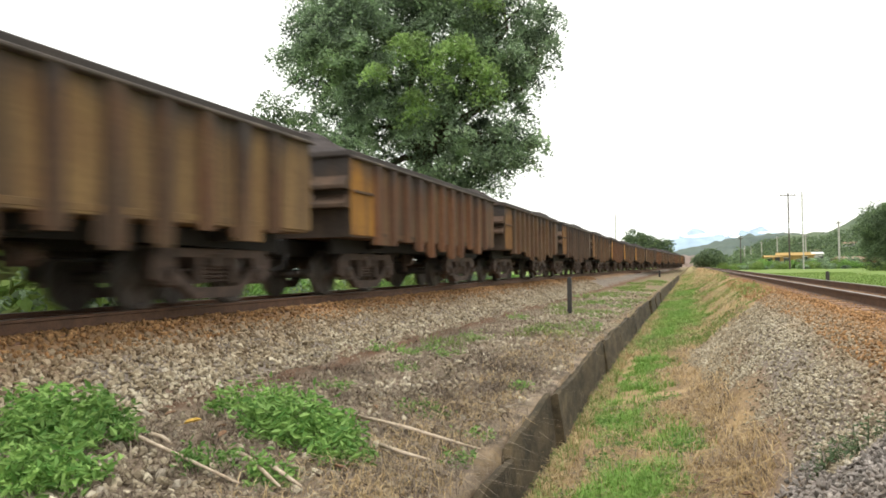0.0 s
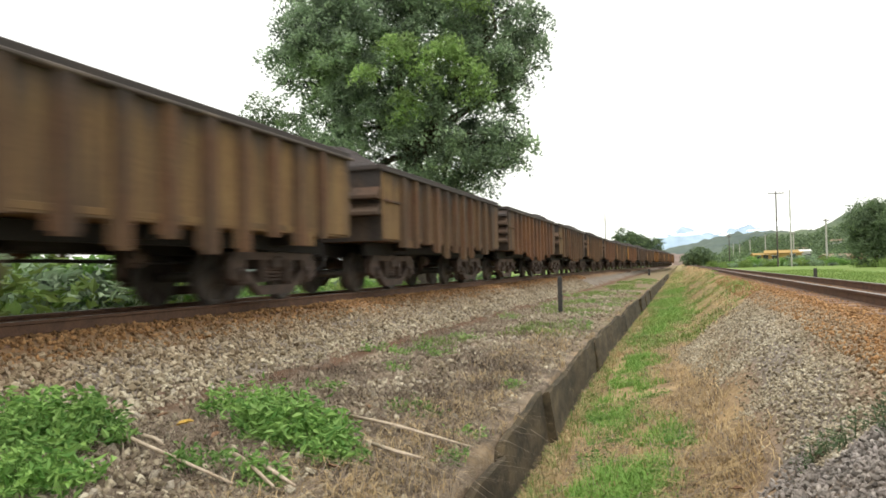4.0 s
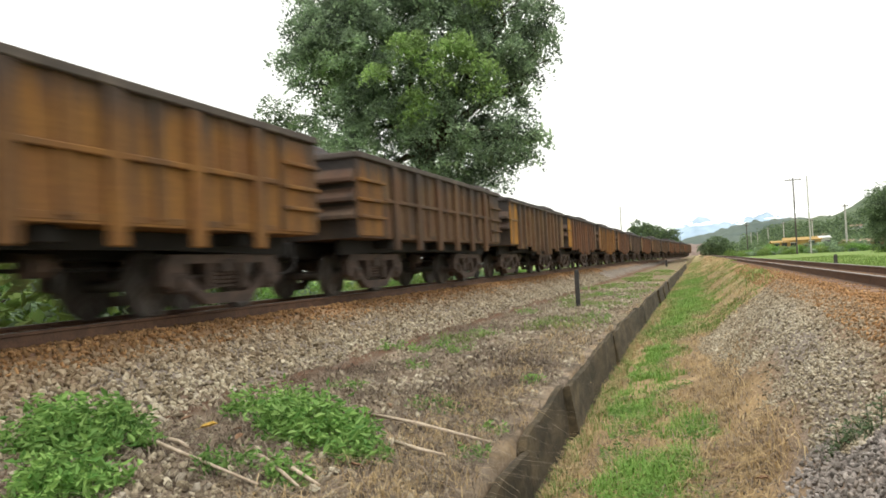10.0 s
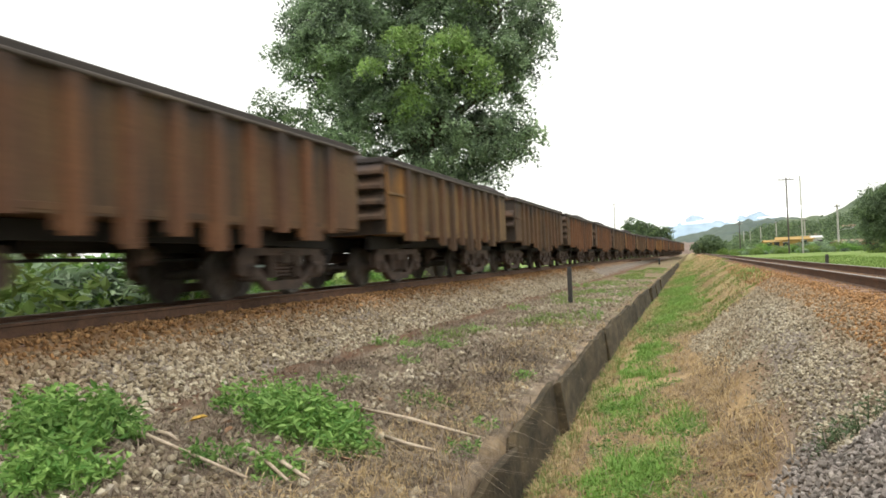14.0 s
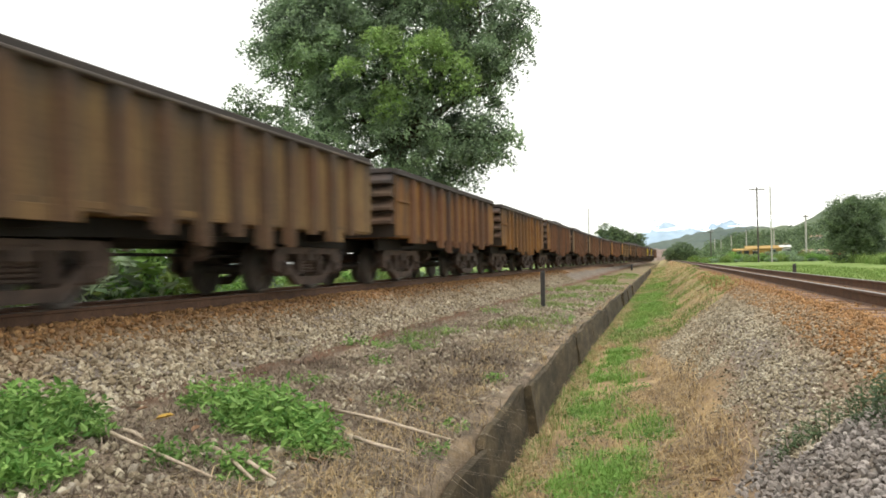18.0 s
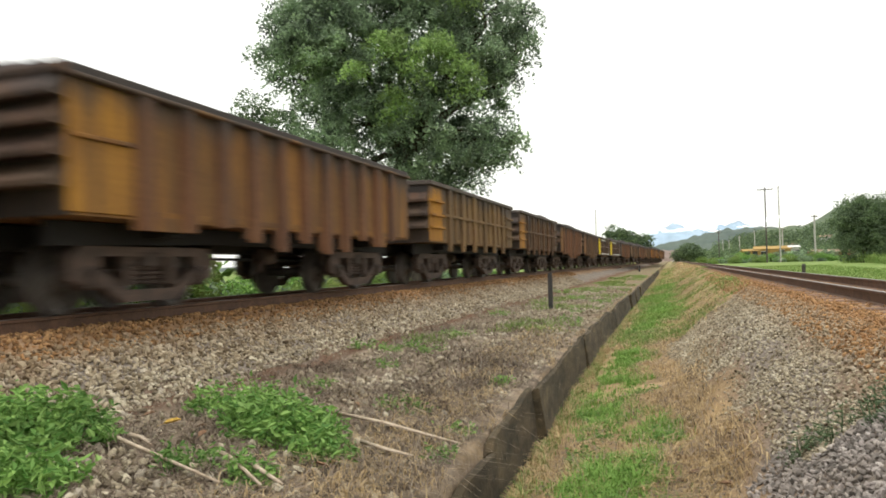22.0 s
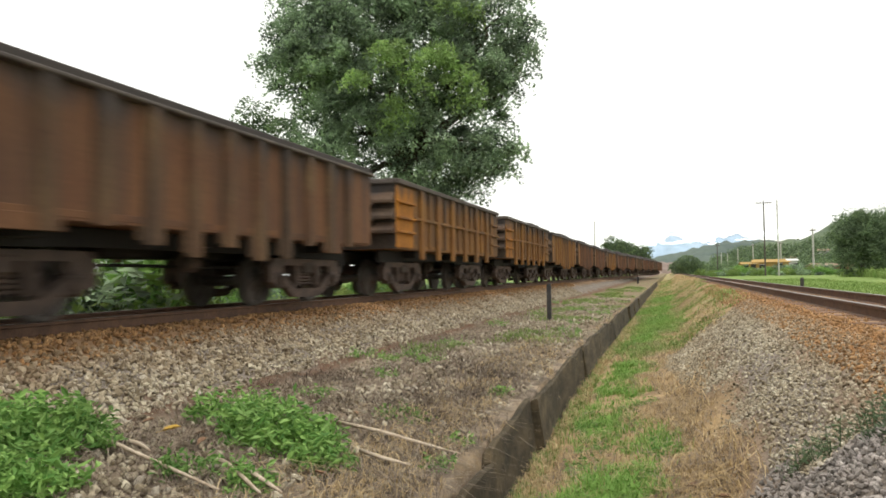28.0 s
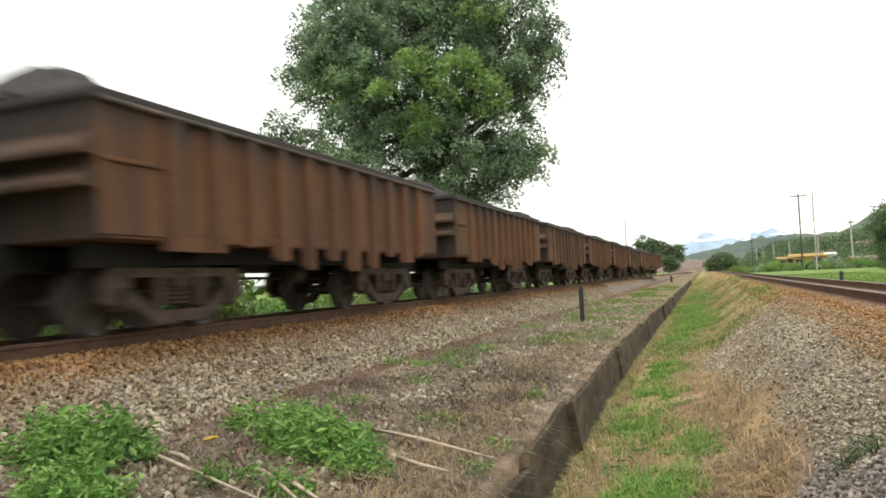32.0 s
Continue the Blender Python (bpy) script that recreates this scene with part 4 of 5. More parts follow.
# strip between the drain and the far ballast
GREEN = ((-0.55, 6.3, 0.5, 0.75), (-0.72, 8.9, 0.33, 0.8), (-0.08, 7.9, 0.22, 0.4), (-1.1, 9.8, 0.15, 0.8), (-0.75, 13.2, 0.35, 1.9), (-0.95, 11.4, 0.2, 0.6),
         (-0.2, 24, 0.8, 4.5), (-0.7, 18.5, 0.4, 1.5), (-0.5, 33, 0.9, 4), (-0.2, 46, 0.9, 6), (-0.3, 4.6, 0.35, 0.6))


def patch(p):
    """How green the strip is."""
    x, y = p[:, 0], p[:, 1]
    return -0.35 + 0.22 * lumps(x, y * 0.55, 0.4, 8) + sum(0.9 * np.exp(-((x - a) / b) ** 2 - ((y - d) / e) ** 2) for a, d, b, e in GREEN)


c = scatter(rs, 6500, -1.36, 1.15, 2.3, 60, 2.1)
c = c[c[:, 0] < np.where(c[:, 1] < 16, heap_edge(c[:, 1]) - 0.08, 1.15)]
green_c = c[patch(c) + rs.normal(0, 0.2, len(c)) > 0.15]
extra = scatter(rs, 500, 0.0, 0.9, 2.4, 12, 1.3)
extra = extra[extra[:, 0] < heap_edge(extra[:, 1]) - 0.03]
straw_c = np.vstack([c[(patch(c) <= 0.2) & (lumps(c[:, 0], c[:, 1] * 0.6, 0.5, 21) + rs.normal(0, 0.25, len(c)) > 0.0)], extra, scatter(rs, 260, -2.6, -1.85, 2.6, 14, 1.6)])
g = tufts(rs, green_c, 26, 0.07)
tagged(blades("green_grass", g, rs.uniform(0.04, 0.17, len(g)), M_STRIP, 21, 1.1, 0.0055), "patches of short green grass along the drain", "grass", kind="stuff")
g = tufts(rs, straw_c, 6, 0.10)
tagged(blades("dead_stalks", g, rs.uniform(0.05, 0.16, len(g)), M_LITTER, 24, 2.2, 0.004, 0.42, 0.5), "brown dead stalks lying among the dry grass", "grass", kind="stuff")
g = tufts(rs, straw_c, 11, 0.09)
tagged(blades("dry_grass", g, rs.uniform(0.05, 0.17, len(g)), M_STRAW, 22, 1.8, 0.0045, 0.55), "dry straw-coloured grass lying flat beside the drain", "grass", kind="stuff")
c = scatter(rs, 2300, -4.7, -1.70, 2.4, 28, 1.5)
g = tufts(rs, c, 9, 0.13)
tagged(blades("dry_stalks", g, rs.uniform(0.04, 0.15, len(g)), M_LITTER, 23, 2.3, 0.0035, 0.41, 0.7), "dead grey-brown stalks strewn over the stony slope", "dry grass", kind="stuff")
c = scatter(rs, 1500, -4.3, -1.75, 11, 62, 1.2)
c = c[lumps(c[:, 0], c[:, 1] * 0.5, 0.9, 12) > np.where(c[:, 1] < 26, 0.3, 0.12)]
g = tufts(rs, c, 14, 0.10)
tagged(blades("green_grass", g, rs.uniform(0.05, 0.18, len(g)), M_GRASS, 41, 0.9, 0.008), "thin green grass in patches on the slope", "grass", kind="stuff")
for k, (m, n, seed) in enumerate(((M_LITTER, 200, 42), (M_STRAW, 80, 43), (M_DEAD, 110, 44))):
    c = scatter(rs, n, -4.4, -1.7, 2.6, 16, 1.5)
    c = c[lumps(c[:, 0], c[:, 1], 0.5, 30 + k) > 0.0] if k != 1 else c[(c[:, 0] > -2.7) & (c[:, 0] < -2.0) & (c[:, 1] < 7)]
    g = tufts(rs, c, 26, 0.16)
    tagged(blades("dead_plants", g, rs.uniform(0.08, 0.24, len(g)), m, seed, 2.4, 0.0032, 0.40, 0.6), ("matted grey dead stalks on the slope", "dry straw by the drain", "dark rotten stalks on the slope")[k], "dry grass", kind="stuff")
# grass that crowds the foot of the wall
foot_y = 2.2 + 26 * rs.uniform(0, 1, 1500) ** 1.7
foot = np.column_stack([-1.31 + drain_shift(foot_y) + rs.normal(0, 0.05, 1500), foot_y])
g = tufts(rs, foot[:900], 9, 0.03)
tagged(blades("foot_grass", g, rs.uniform(0.06, 0.18, len(g)), M_STRAW, 28, 0.9, 0.005), "dry grass at the foot of the drain wall", "grass", kind="stuff")
g = tufts(rs, foot[900:], 9, 0.03)
tagged(blades("foot_grass", g, rs.uniform(0.06, 0.18, len(g)), M_GRASS, 29, 0.9, 0.005), "green grass at the foot of the drain wall", "grass", kind="stuff")
# dry grass that hangs over the lip of the wall
lip_y = 2.3 + 30 * rs.uniform(0, 1, 420) ** 1.3
lip = np.column_stack([-1.60 + drain_shift(lip_y) + rs.normal(0, 0.04, 420), lip_y])
lip = lip[lumps(lip_y, lip_y * 0, 0.5, 61) + rs.normal(0, 0.2, 420) > 0.32]
for mat, seed, label in ((M_STRAW, 62, "dry grass hanging over the lip of the drain wall"), (M_LITTER, 64, "dead stalks hanging over the lip of the drain wall")):
    g = tufts(rs, lip, 6, 0.035)
    tagged(blades("lip_grass", g, rs.uniform(0.04, 0.16, len(g)), mat, seed, 1.1, 0.0036, 0.9, 0.1), label, "grass", kind="stuff")
near_lip = np.column_stack([rs.uniform(-2.2, -1.70, 50), rs.uniform(4.2, 6.0, 50)])
for k, (mat, label) in enumerate(((M_STRAW, "tangled dry straw at the broken end of the drain wall"), (M_LITTER, "grey dead stalks at the broken end of the drain wall"))):
    g = tufts(rs, near_lip, 9, 0.10)
    tagged(blades("dry_grass", g, rs.uniform(0.06, 0.20, len(g)), mat, 65 + k, 1.0, 0.0036, 0.6, 0.1), label, "grass", kind="stuff")
c = scatter(rs, 3600, -1.3, 1.75, 15, 62, 1.3)
c = c[(c[:, 0] < 0.9) | (c[:, 1] > 17.5)]
far_green = lumps(c[:, 0], c[:, 1] * 0.4, 0.6, 17) + rs.normal(0, 0.3, len(c)) > np.where(c[:, 0] > 0.9, 0.35, -0.15)
g = tufts(rs, c[far_green], 10, 0.12)
tagged(blades("green_grass", g, rs.uniform(0.05, 0.17, len(g)), M_GRASS, 45, 1.0, 0.008), "green grass on the bank farther along the drain", "grass", kind="stuff")
g = tufts(rs, c[~far_green], 6, 0.14)
tagged(blades("dry_grass", g, rs.uniform(0.04, 0.13, len(g)), M_STRAW, 46, 1.5, 0.007), "dry grass on the bank farther along the drain", "grass", kind="stuff")
c = scatter(rs, 500, -1.3, 0.6, -8, 2.4, 1.0)
g = tufts(rs, c, 9, 0.09)
tagged(blades("dry_grass", g, rs.uniform(0.05, 0.15, len(g)), M_STRAW, 48, 1.4, 0.005), "thin dry grass beside the drain", "grass", kind="stuff")
rf = np.random.RandomState(47)
c = scatter(rf, 2200, -1.5, 2.5, 50, 150, 1.3)
green_far = lumps(c[:, 0], c[:, 1] * 0.3, 0.8, 27) + rf.normal(0, 0.3, len(c)) > np.where(c[:, 0] > 0.9, 0.45, 0.05)
for pick, mat, label in ((green_far, M_GRASS, "thin green grass far along the drain"), (~green_far, M_STRAW, "dry grass far along the drain")):
    g = tufts(rf, c[pick], 6, 0.16)
    tagged(blades("far_grass", g, rf.uniform(0.05, 0.2, len(g)), mat, 53, 1.2, 0.016), label, "grass", kind="stuff")
# verge beyond the empty track
c = scatter(rs, 3500, 4.9, 12, 9, 75, 1.4)
g = tufts(rs, c, 8, 0.14)
tagged(blades("verge_grass", g, rs.uniform(0.05, 0.2, len(g)), M_GRASS, 25, 0.6, 0.02), "bright green grass verge beyond the empty track", "grass", kind="stuff")
c = np.column_stack([rs.uniform(19, 34, 900), rs.uniform(70, 92, 900)])
g = tufts(rs, c, 12, 0.35)
tagged(blades("tall_grass", g, rs.uniform(0.7, 1.5, len(g)) * (0.8 + 0.35 * lumps(g[:, 0], g[:, 1], 1.6, 51)), M_GRASS, 26, 0.7, 0.04), "stand of tall bright green grass by the trees", "grass", kind="stuff")
# green fringe behind the train
c = scatter(rs, 2600, -15, -9.6, 0, 60, 1.3)
g = tufts(rs, c, 10, 0.16)
tagged(blades("tall_verge_grass", g, rs.uniform(0.25, 0.6, len(g)), M_GRASS, 27, 0.6, 0.018), "tall green grass behind the track", "grass", kind="stuff")


def leaf_quads(r, centres, size, flat=0.5, hang=0.25, lie=0.0, wide=0.24):
    """Pointed leaves, one bent quad each, at the centres."""
    n = len(centres)
    a = r.normal(size=(n, 3))
    a[:, 2] = a[:, 2] * flat - hang
    a /= np.linalg.norm(a, axis=1)[:, None]
    b = np.cross(a, r.normal(size=(n, 3)) + np.array([0, 0, lie]))
    b /= np.linalg.norm(b, axis=1)[:, None]
    s = (np.asarray(size) * r.uniform(0.6, 1.3, n))[:, None]
    nrm = np.cross(a, b) * s * 0.15
    v = np.stack([centres - a * s * 0.5, centres + b * s * wide + nrm, centres + a * s * 0.5, centres - b * s * wide + nrm], 1).reshape(-1, 3)
    f = 4 * np.arange(n)[:, None] + np.arange(4)
    return v, f


def weed(x, y, rx, ry, high, stems, leaves, seed, size, label, mat=None):
    """A leafy weed: stems that spread from the ground, and their leaves."""
    r, mat = np.random.RandomState(seed), mat or M_WEED
    z = float(ground_z(x, y))
    root = new("weed")
    root.location = (x, y, z)
    bm = bmesh.new()
    tips = []
    for k in range(stems):
        a, q = r.uniform(0, math.tau), r.uniform(0.1, 1) ** 0.6
        bx, by = rx * q * 0.7 * math.cos(a), ry * q * 0.7 * math.sin(a)
        gz = float(ground_z(x + bx, y + by)) - z
        tip = (bx * 1.35, by * 1.35, gz + high * r.uniform(0.3, 1.15) * (1.1 - 0.5 * q))
        tube(bm, [(bx, by, gz - 0.02), ((bx + tip[0]) / 2, (by + tip[1]) / 2, (gz + tip[2]) * 0.55), tip], [0.005, 0.004, 0.002], 4)
        tips.append(((bx, by, gz), tip))
    tagged(part("stem", bm, mat, root), kind="stuff")
    tips = np.array(tips)
    k = r.randint(0, stems, leaves) if stems < 40 else (r.uniform(0, 1, leaves) ** 1.5 * stems).astype(int)
    u = r.uniform(0.25, 1.05, (leaves, 1))
    c = tips[k, 0] * (1 - u) + tips[k, 1] * u + r.normal(0, 1, (leaves, 3)) * np.array([0.045, 0.045, 0.025])
    v, f = leaf_quads(r, c, size * r.uniform(0.7, 1.25, leaves), flat=0.45, wide=0.2)
    tagged(part("foliage", big_mesh("foliage", v, f, mat), None, root), kind="stuff")
    return tagged(root, label, "weed", "weeds beside the ballast")


BIG_WEED = "bright green leafy weed clump on the stony slope"
weed(-4.5, 4.15, 0.66, 0.6, 0.36, 120, 3000, 31, 0.085, BIG_WEED)
weed(-3.8, 3.4, 0.36, 0.36, 0.30, 42, 950, 32, 0.085, BIG_WEED)
weed(-3.1, 5.2, 0.55, 0.45, 0.34, 80, 1900, 33, 0.085, BIG_WEED)
weed(-2.60, 4.95, 0.35, 0.3, 0.24, 30, 520, 34, 0.078, BIG_WEED)
weed(-3.9, 5.6, 0.40, 0.45, 0.36, 30, 420, 36, 0.075, BIG_WEED)
weed(-2.75, 4.25, 0.22, 0.2, 0.20, 16, 330, 37, 0.06, BIG_WEED)
weed(-3.2, 4.2, 0.2, 0.25, 0.24, 14, 260, 38, 0.06, BIG_WEED)
weed(-3.75, 5.9, 0.35, 0.4, 0.30, 30, 420, 35, 0.06, "sparse green weed among the stones")
SMALL = "small green weed tuft among stones"
for k, (x, y, s) in enumerate(((1.02, 5.25, 1.2), (0.84, 5.35, 0.9), (1.25, 5.1, 1.1), (1.42, 5.2, 1.3), (1.33, 4.45, 1.6), (1.2, 4.75, 1.0))):
    weed(x, y, 0.17 * s, 0.15 * s, 0.17 * s ** 0.5, int(12 * s), int(210 * s), 90 + k, 0.036, "muted green weed in the stone heap", M_LEAF_DARK)
for k, (x, y, s) in enumerate(((-4.5, 10.0, 1.3), (-3.47, 8.5, 1.2), (-3.57, 10.25, 2.0), (-3.73, 12.3, 1.6), (-3.98, 16.9, 2.0), (-4.05, 9.9, 1.3), (-2.0, 22.5, 2.6), (-4.4, 30.0, 2.6),
                                   (-2.51, 6.49, 1.7), (-1.95, 8.2, 1.0), (-3.72, 7.02, 1.3), (-1.84, 6.07, 1.0), (-2.1, 15.5, 1.8), (-1.75, 5.3, 1.0), (-2.9, 24.0, 3.0), (-2.3, 18.0, 1.4),
                                   (-0.5, 5.7, 1.8), (-0.7, 7.6, 1.6), (-0.15, 7.4, 1.8), (-1.0, 8.8, 1.3), (-0.4, 10.0, 1.2), (-1.0, 17.5, 2.2), (-0.5, 27.0, 2.6), (-0.9, 7.1, 1.1),
                                   (-0.2, 33.0, 2.4))):
    weed(x, y, 0.18 * s, 0.16 * s, 0.13 * s ** 0.5, int(9 * s), int(120 * s), 50 + k, 0.045, SMALL)

c = np.column_stack([rs.uniform(-2.9, -1.95, 70), rs.uniform(6.6, 9.8, 70)])
g = tufts(rs, c, 16, 0.12)
tagged(blades("dead_plants", g, rs.uniform(0.06, 0.18, len(g)), M_DEAD, 49, 2.2, 0.004, 0.42, 0.6), "dark heap of rotten stalks near the drain", "dry grass", kind="stuff")


# ---------------- fallen leaves, sticks and posts
def fallen_leaf(x, y, long, turn, mat, label):
    """A curled leaf: two blades bent up from the midrib, with a short stalk."""
    bm = bmesh.new()
    outline = [(-0.5, 0.0), (-0.3, 0.20), (0.0, 0.27), (0.3, 0.17), (0.55, 0.0)]
    spine = [bm.verts.new((u * long, 0, 0.10 * long * (u * u))) for u, w in outline]
    for s in (-1, 1):
        rim = [spine[0]] + [bm.verts.new((u * long, s * w * long, 0.16 * long + 0.10 * long * u * u)) for u, w in outline[1:-1]] + [spine[-1]]
        for i in range(4):
            corners = [spine[i], spine[i + 1], rim[i + 1], rim[i]]
            bm.faces.new([v for j, v in enumerate(corners) if v not in corners[:j]])
    tube(bm, [(-0.48 * long, 0, 0.03 * long), (-0.62 * long, 0, 0.05 * long), (-0.78 * long, 0.03 * long, 0.02 * long)], [0.0025, 0.002, 0.0015], 5)
    leaf = new("fallen_leaf", mesh_of("fallen_leaf", bm, mat))
    leaf.matrix_basis = pose(x, y, float(ground_z(x, y)) + 0.055, 8, -12, turn)
    return tagged(leaf, label, "leaf", "fallen leaves")


M_LEAF_FALLEN = surface("yellow_fallen_leaf", (0.55, 0.33, 0.05), (0.68, 0.46, 0.10), 20, 0.7, relief=0.2)
M_LEAF_BROWN = surface("brown_fallen_leaf", (0.17, 0.09, 0.05), (0.30, 0.18, 0.10), 20, 0.8, relief=0.2)
fallen_leaf(-3.95, 4.95, 0.15, 25, M_LEAF_FALLEN, "yellow curled fallen leaf on the stones")
for k, (x, y) in enumerate(((-3.7, 5.0), (-4.3, 5.1), (-3.5, 4.75), (-2.9, 6.3), (-2.4, 4.6), (-2.2, 6.9), (-3.3, 7.4), (0.35, 5.6), (0.15, 6.1))):
    fallen_leaf(x, y, 0.09 + 0.01 * (k % 3), 47 * k, M_LEAF_BROWN, "brown dry fallen leaf on the ground")
for k, pts in enumerate((((-2.95, 5.83), (-2.41, 5.76), (-1.62, 5.5)), ((-4.67, 4.58), (-3.85, 4.28), (-2.75, 3.9)), ((-3.17, 4.46), (-2.9, 4.27), (-2.5, 3.98)), ((-2.96, 4.40), (-2.72, 4.27), (-2.4, 4.07)),
                         ((-2.36, 5.2), (-2.15, 5.15), (-1.88, 5.06)), ((-3.95, 4.46), (-3.8, 4.42), (-3.68, 4.38)))):
    bm = bmesh.new()
    tube(bm, [(x, y, float(ground_z(x, y)) + 0.085 + 0.02 * (i == 1)) for i, (x, y) in enumerate(pts)], [0.019, 0.017, 0.009], 6)
    stick = new("stick", mesh_of("stick", bm, M_STICK, True))
    tagged(stick, "dry pale fallen stick lying on the stones", "stick", "fallen sticks")


def marker_post(x, y, high, wide, label, lean=0.0):
    root = new("marker_post")
    root.matrix_basis = pose(x, y, float(ground_z(x, y)), 0, lean, 0)
    bm = bmesh.new()
    box(bm, 0, 0, high / 2 - 0.1, wide, wide * 0.7, high + 0.2, 0.012)
    part("post", bm, M_POST, root)
    bm = bmesh.new()
    box(bm, 0, 0, high + 0.012, wide * 0.8, wide * 0.55, 0.03, 0.008)
    part("cap", bm, M_POST, root)
    return tagged(root, label, "post")


marker_post(-3.03, 18.8, 0.98, 0.115, "dark upright trackside marker post on the slope")
marker_post(-3.3, 83, 0.7, 0.22, "small dark marker post beside the track")
marker_post(5.02, 31, 0.62, 0.13, "short dark post beyond the empty track")

# ------------------------------------------------------------------ trees
def crown_points(r, lobes, clusters, per, spread):
    """Leaf places: clusters near the skins of ellipsoids, with leaves hung about each."""
    vol = np.array([a * b * c for _, (a, b, c) in lobes]) ** 0.7
    which = r.choice(len(lobes), clusters, p=vol / vol.sum())
    d = r.normal(size=(clusters, 3))
    d /= np.linalg.norm(d, axis=1)[:, None]
    rad = r.uniform(0.0, 1.0, (clusters, 1)) ** 0.32 * (1 + 0.16 * np.sin(5 * d[:, :1] + 3 * d[:, 1:2]) * np.cos(4 * d[:, 2:3]))
    c = np.array([lobes[k][0] for k in which]) + d * rad * np.array([lobes[k][1] for k in which])
    p = np.repeat(c, per, 0)
    off = r.normal(size=p.shape) * spread * np.repeat(r.uniform(0.5, 1.3, (clusters, 1)), per, 0)
    off = np.clip(off, -1.35 * spread, 1.35 * spread)
    off[:, 2] = off[:, 2] * 0.42 - 0.45 * (off[:, 0] ** 2 + off[:, 1] ** 2) / spread
    return p + off


def tree(name, base, trunk, lobes, clusters, per, spread, leaf, mat, seed, label, radius=0.4, group="", young=()):
    r = np.random.RandomState(seed)
    root = new(name)
    root.location = base
    bm = bmesh.new()
    fork = Vector(trunk[-1])
    tube(bm, trunk, [radius * (1.25 if i == 0 else 1 - 0.3 * i / len(trunk)) for i in range(len(trunk))], 10)
    for (cx, cy, cz), (a, b, c) in lobes:
        end = Vector((cx, cy, cz))
        mid = (fork * 0.55 + end * 0.45) + Vector((r.uniform(-0.5, 0.5), r.uniform(-0.5, 0.5), 0.25 * c))
        tube(bm, [fork - Vector((0, 0, 0.4)), mid, end, end + Vector((r.uniform(-0.4, 0.4) * a, r.uniform(-0.4, 0.4) * b, 0.6 * c))],
             [radius * 0.5, radius * 0.33, radius * 0.2, radius * 0.05], 7)
        for k in range(4):
            q = end + Vector((r.uniform(-0.8, 0.8) * a, r.uniform(-0.8, 0.8) * b, r.uniform(-0.5, 0.7) * c))
            tube(bm, [mid.lerp(end, r.uniform(0.2, 0.9)), (mid + q) / 2 + Vector((0, 0, 0.2 * c)), q], [radius * 0.16, radius * 0.1, radius * 0.03], 5)
    part("trunk", bm, M_BARK, root)
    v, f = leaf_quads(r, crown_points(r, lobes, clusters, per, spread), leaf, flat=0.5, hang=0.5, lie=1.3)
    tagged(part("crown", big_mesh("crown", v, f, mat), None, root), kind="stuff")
    for at, size, n in young:
        v, f = leaf_quads(r, crown_points(r, [(at, size)], n, per // 2, spread * 0.8), leaf, flat=0.5, hang=0.5, lie=1.3)
        tagged(part("leafy_branch", big_mesh("leafy_branch", v, f, M_LEAF_YOUNG), None, root, "branch of yellow-green young leaves"), kind="stuff")
    return tagged(root, label, "tree", group)


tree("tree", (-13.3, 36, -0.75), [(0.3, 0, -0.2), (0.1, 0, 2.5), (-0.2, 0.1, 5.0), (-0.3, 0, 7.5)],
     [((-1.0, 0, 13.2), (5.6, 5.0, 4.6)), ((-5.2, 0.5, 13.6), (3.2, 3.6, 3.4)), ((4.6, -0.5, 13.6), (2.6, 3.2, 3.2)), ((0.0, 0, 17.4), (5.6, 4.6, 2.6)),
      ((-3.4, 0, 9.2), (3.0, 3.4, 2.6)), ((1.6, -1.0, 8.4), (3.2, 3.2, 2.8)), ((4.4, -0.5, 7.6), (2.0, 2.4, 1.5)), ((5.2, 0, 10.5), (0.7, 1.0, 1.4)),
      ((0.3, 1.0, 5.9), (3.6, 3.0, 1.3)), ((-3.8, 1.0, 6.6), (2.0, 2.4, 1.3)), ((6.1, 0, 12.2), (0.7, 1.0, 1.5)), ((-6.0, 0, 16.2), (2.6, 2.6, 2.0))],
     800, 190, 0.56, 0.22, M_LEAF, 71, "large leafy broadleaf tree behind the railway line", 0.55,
     young=(((1.0, -4.8, 12.0), (0.8, 0.6, 0.6), 9), ((3.0, -4.2, 11.9), (0.9, 0.6, 0.6), 9), ((3.9, -3.2, 10.7), (0.8, 0.7, 1.0), 9), ((0.9, -4.2, 9.2), (0.9, 0.7, 0.8), 6), ((2.2, -4.4, 10.6), (0.6, 0.5, 0.5), 3),
            ((-1.0, -4.8, 10.9), (0.6, 0.5, 0.4), 4), ((3.8, -3.4, 14.4), (1.2, 0.7, 0.6), 6)))
tree("tree", (-27.5, 43, -0.8), [(0, 0, -0.2), (0.2, 0, 4.5), (0.3, 0, 8.5)],
     [((0.1, 0, 12.3), (1.5, 1.6, 1.6)), ((2.2, 0, 11.2), (1.8, 1.8, 1.4)), ((-1.3, 0, 10.9), (1.3, 1.5, 1.1)), ((3.8, 0, 9.6), (1.8, 1.6, 1.5))], 210, 20, 0.4, 0.28, M_LEAF_DARK, 72,
     "small thin-crowned tree behind the railway line", 0.16)
tree("tree", (-17, 250, 0), [(0, 0, 0), (0, 0, 3), (0, 0, 5)],
     [((0, 0, 8.5), (5.2, 5, 4.2)), ((5.0, 0, 7.0), (4.0, 4, 3.6)), ((-6, 0, 5.5), (4, 4, 2.6)), ((9, 0, 6.5), (2.6, 3, 3.6))], 420, 22, 0.9, 0.8, M_LEAF_DARK, 73,
     "broad dark green tree far along the line", 0.5)
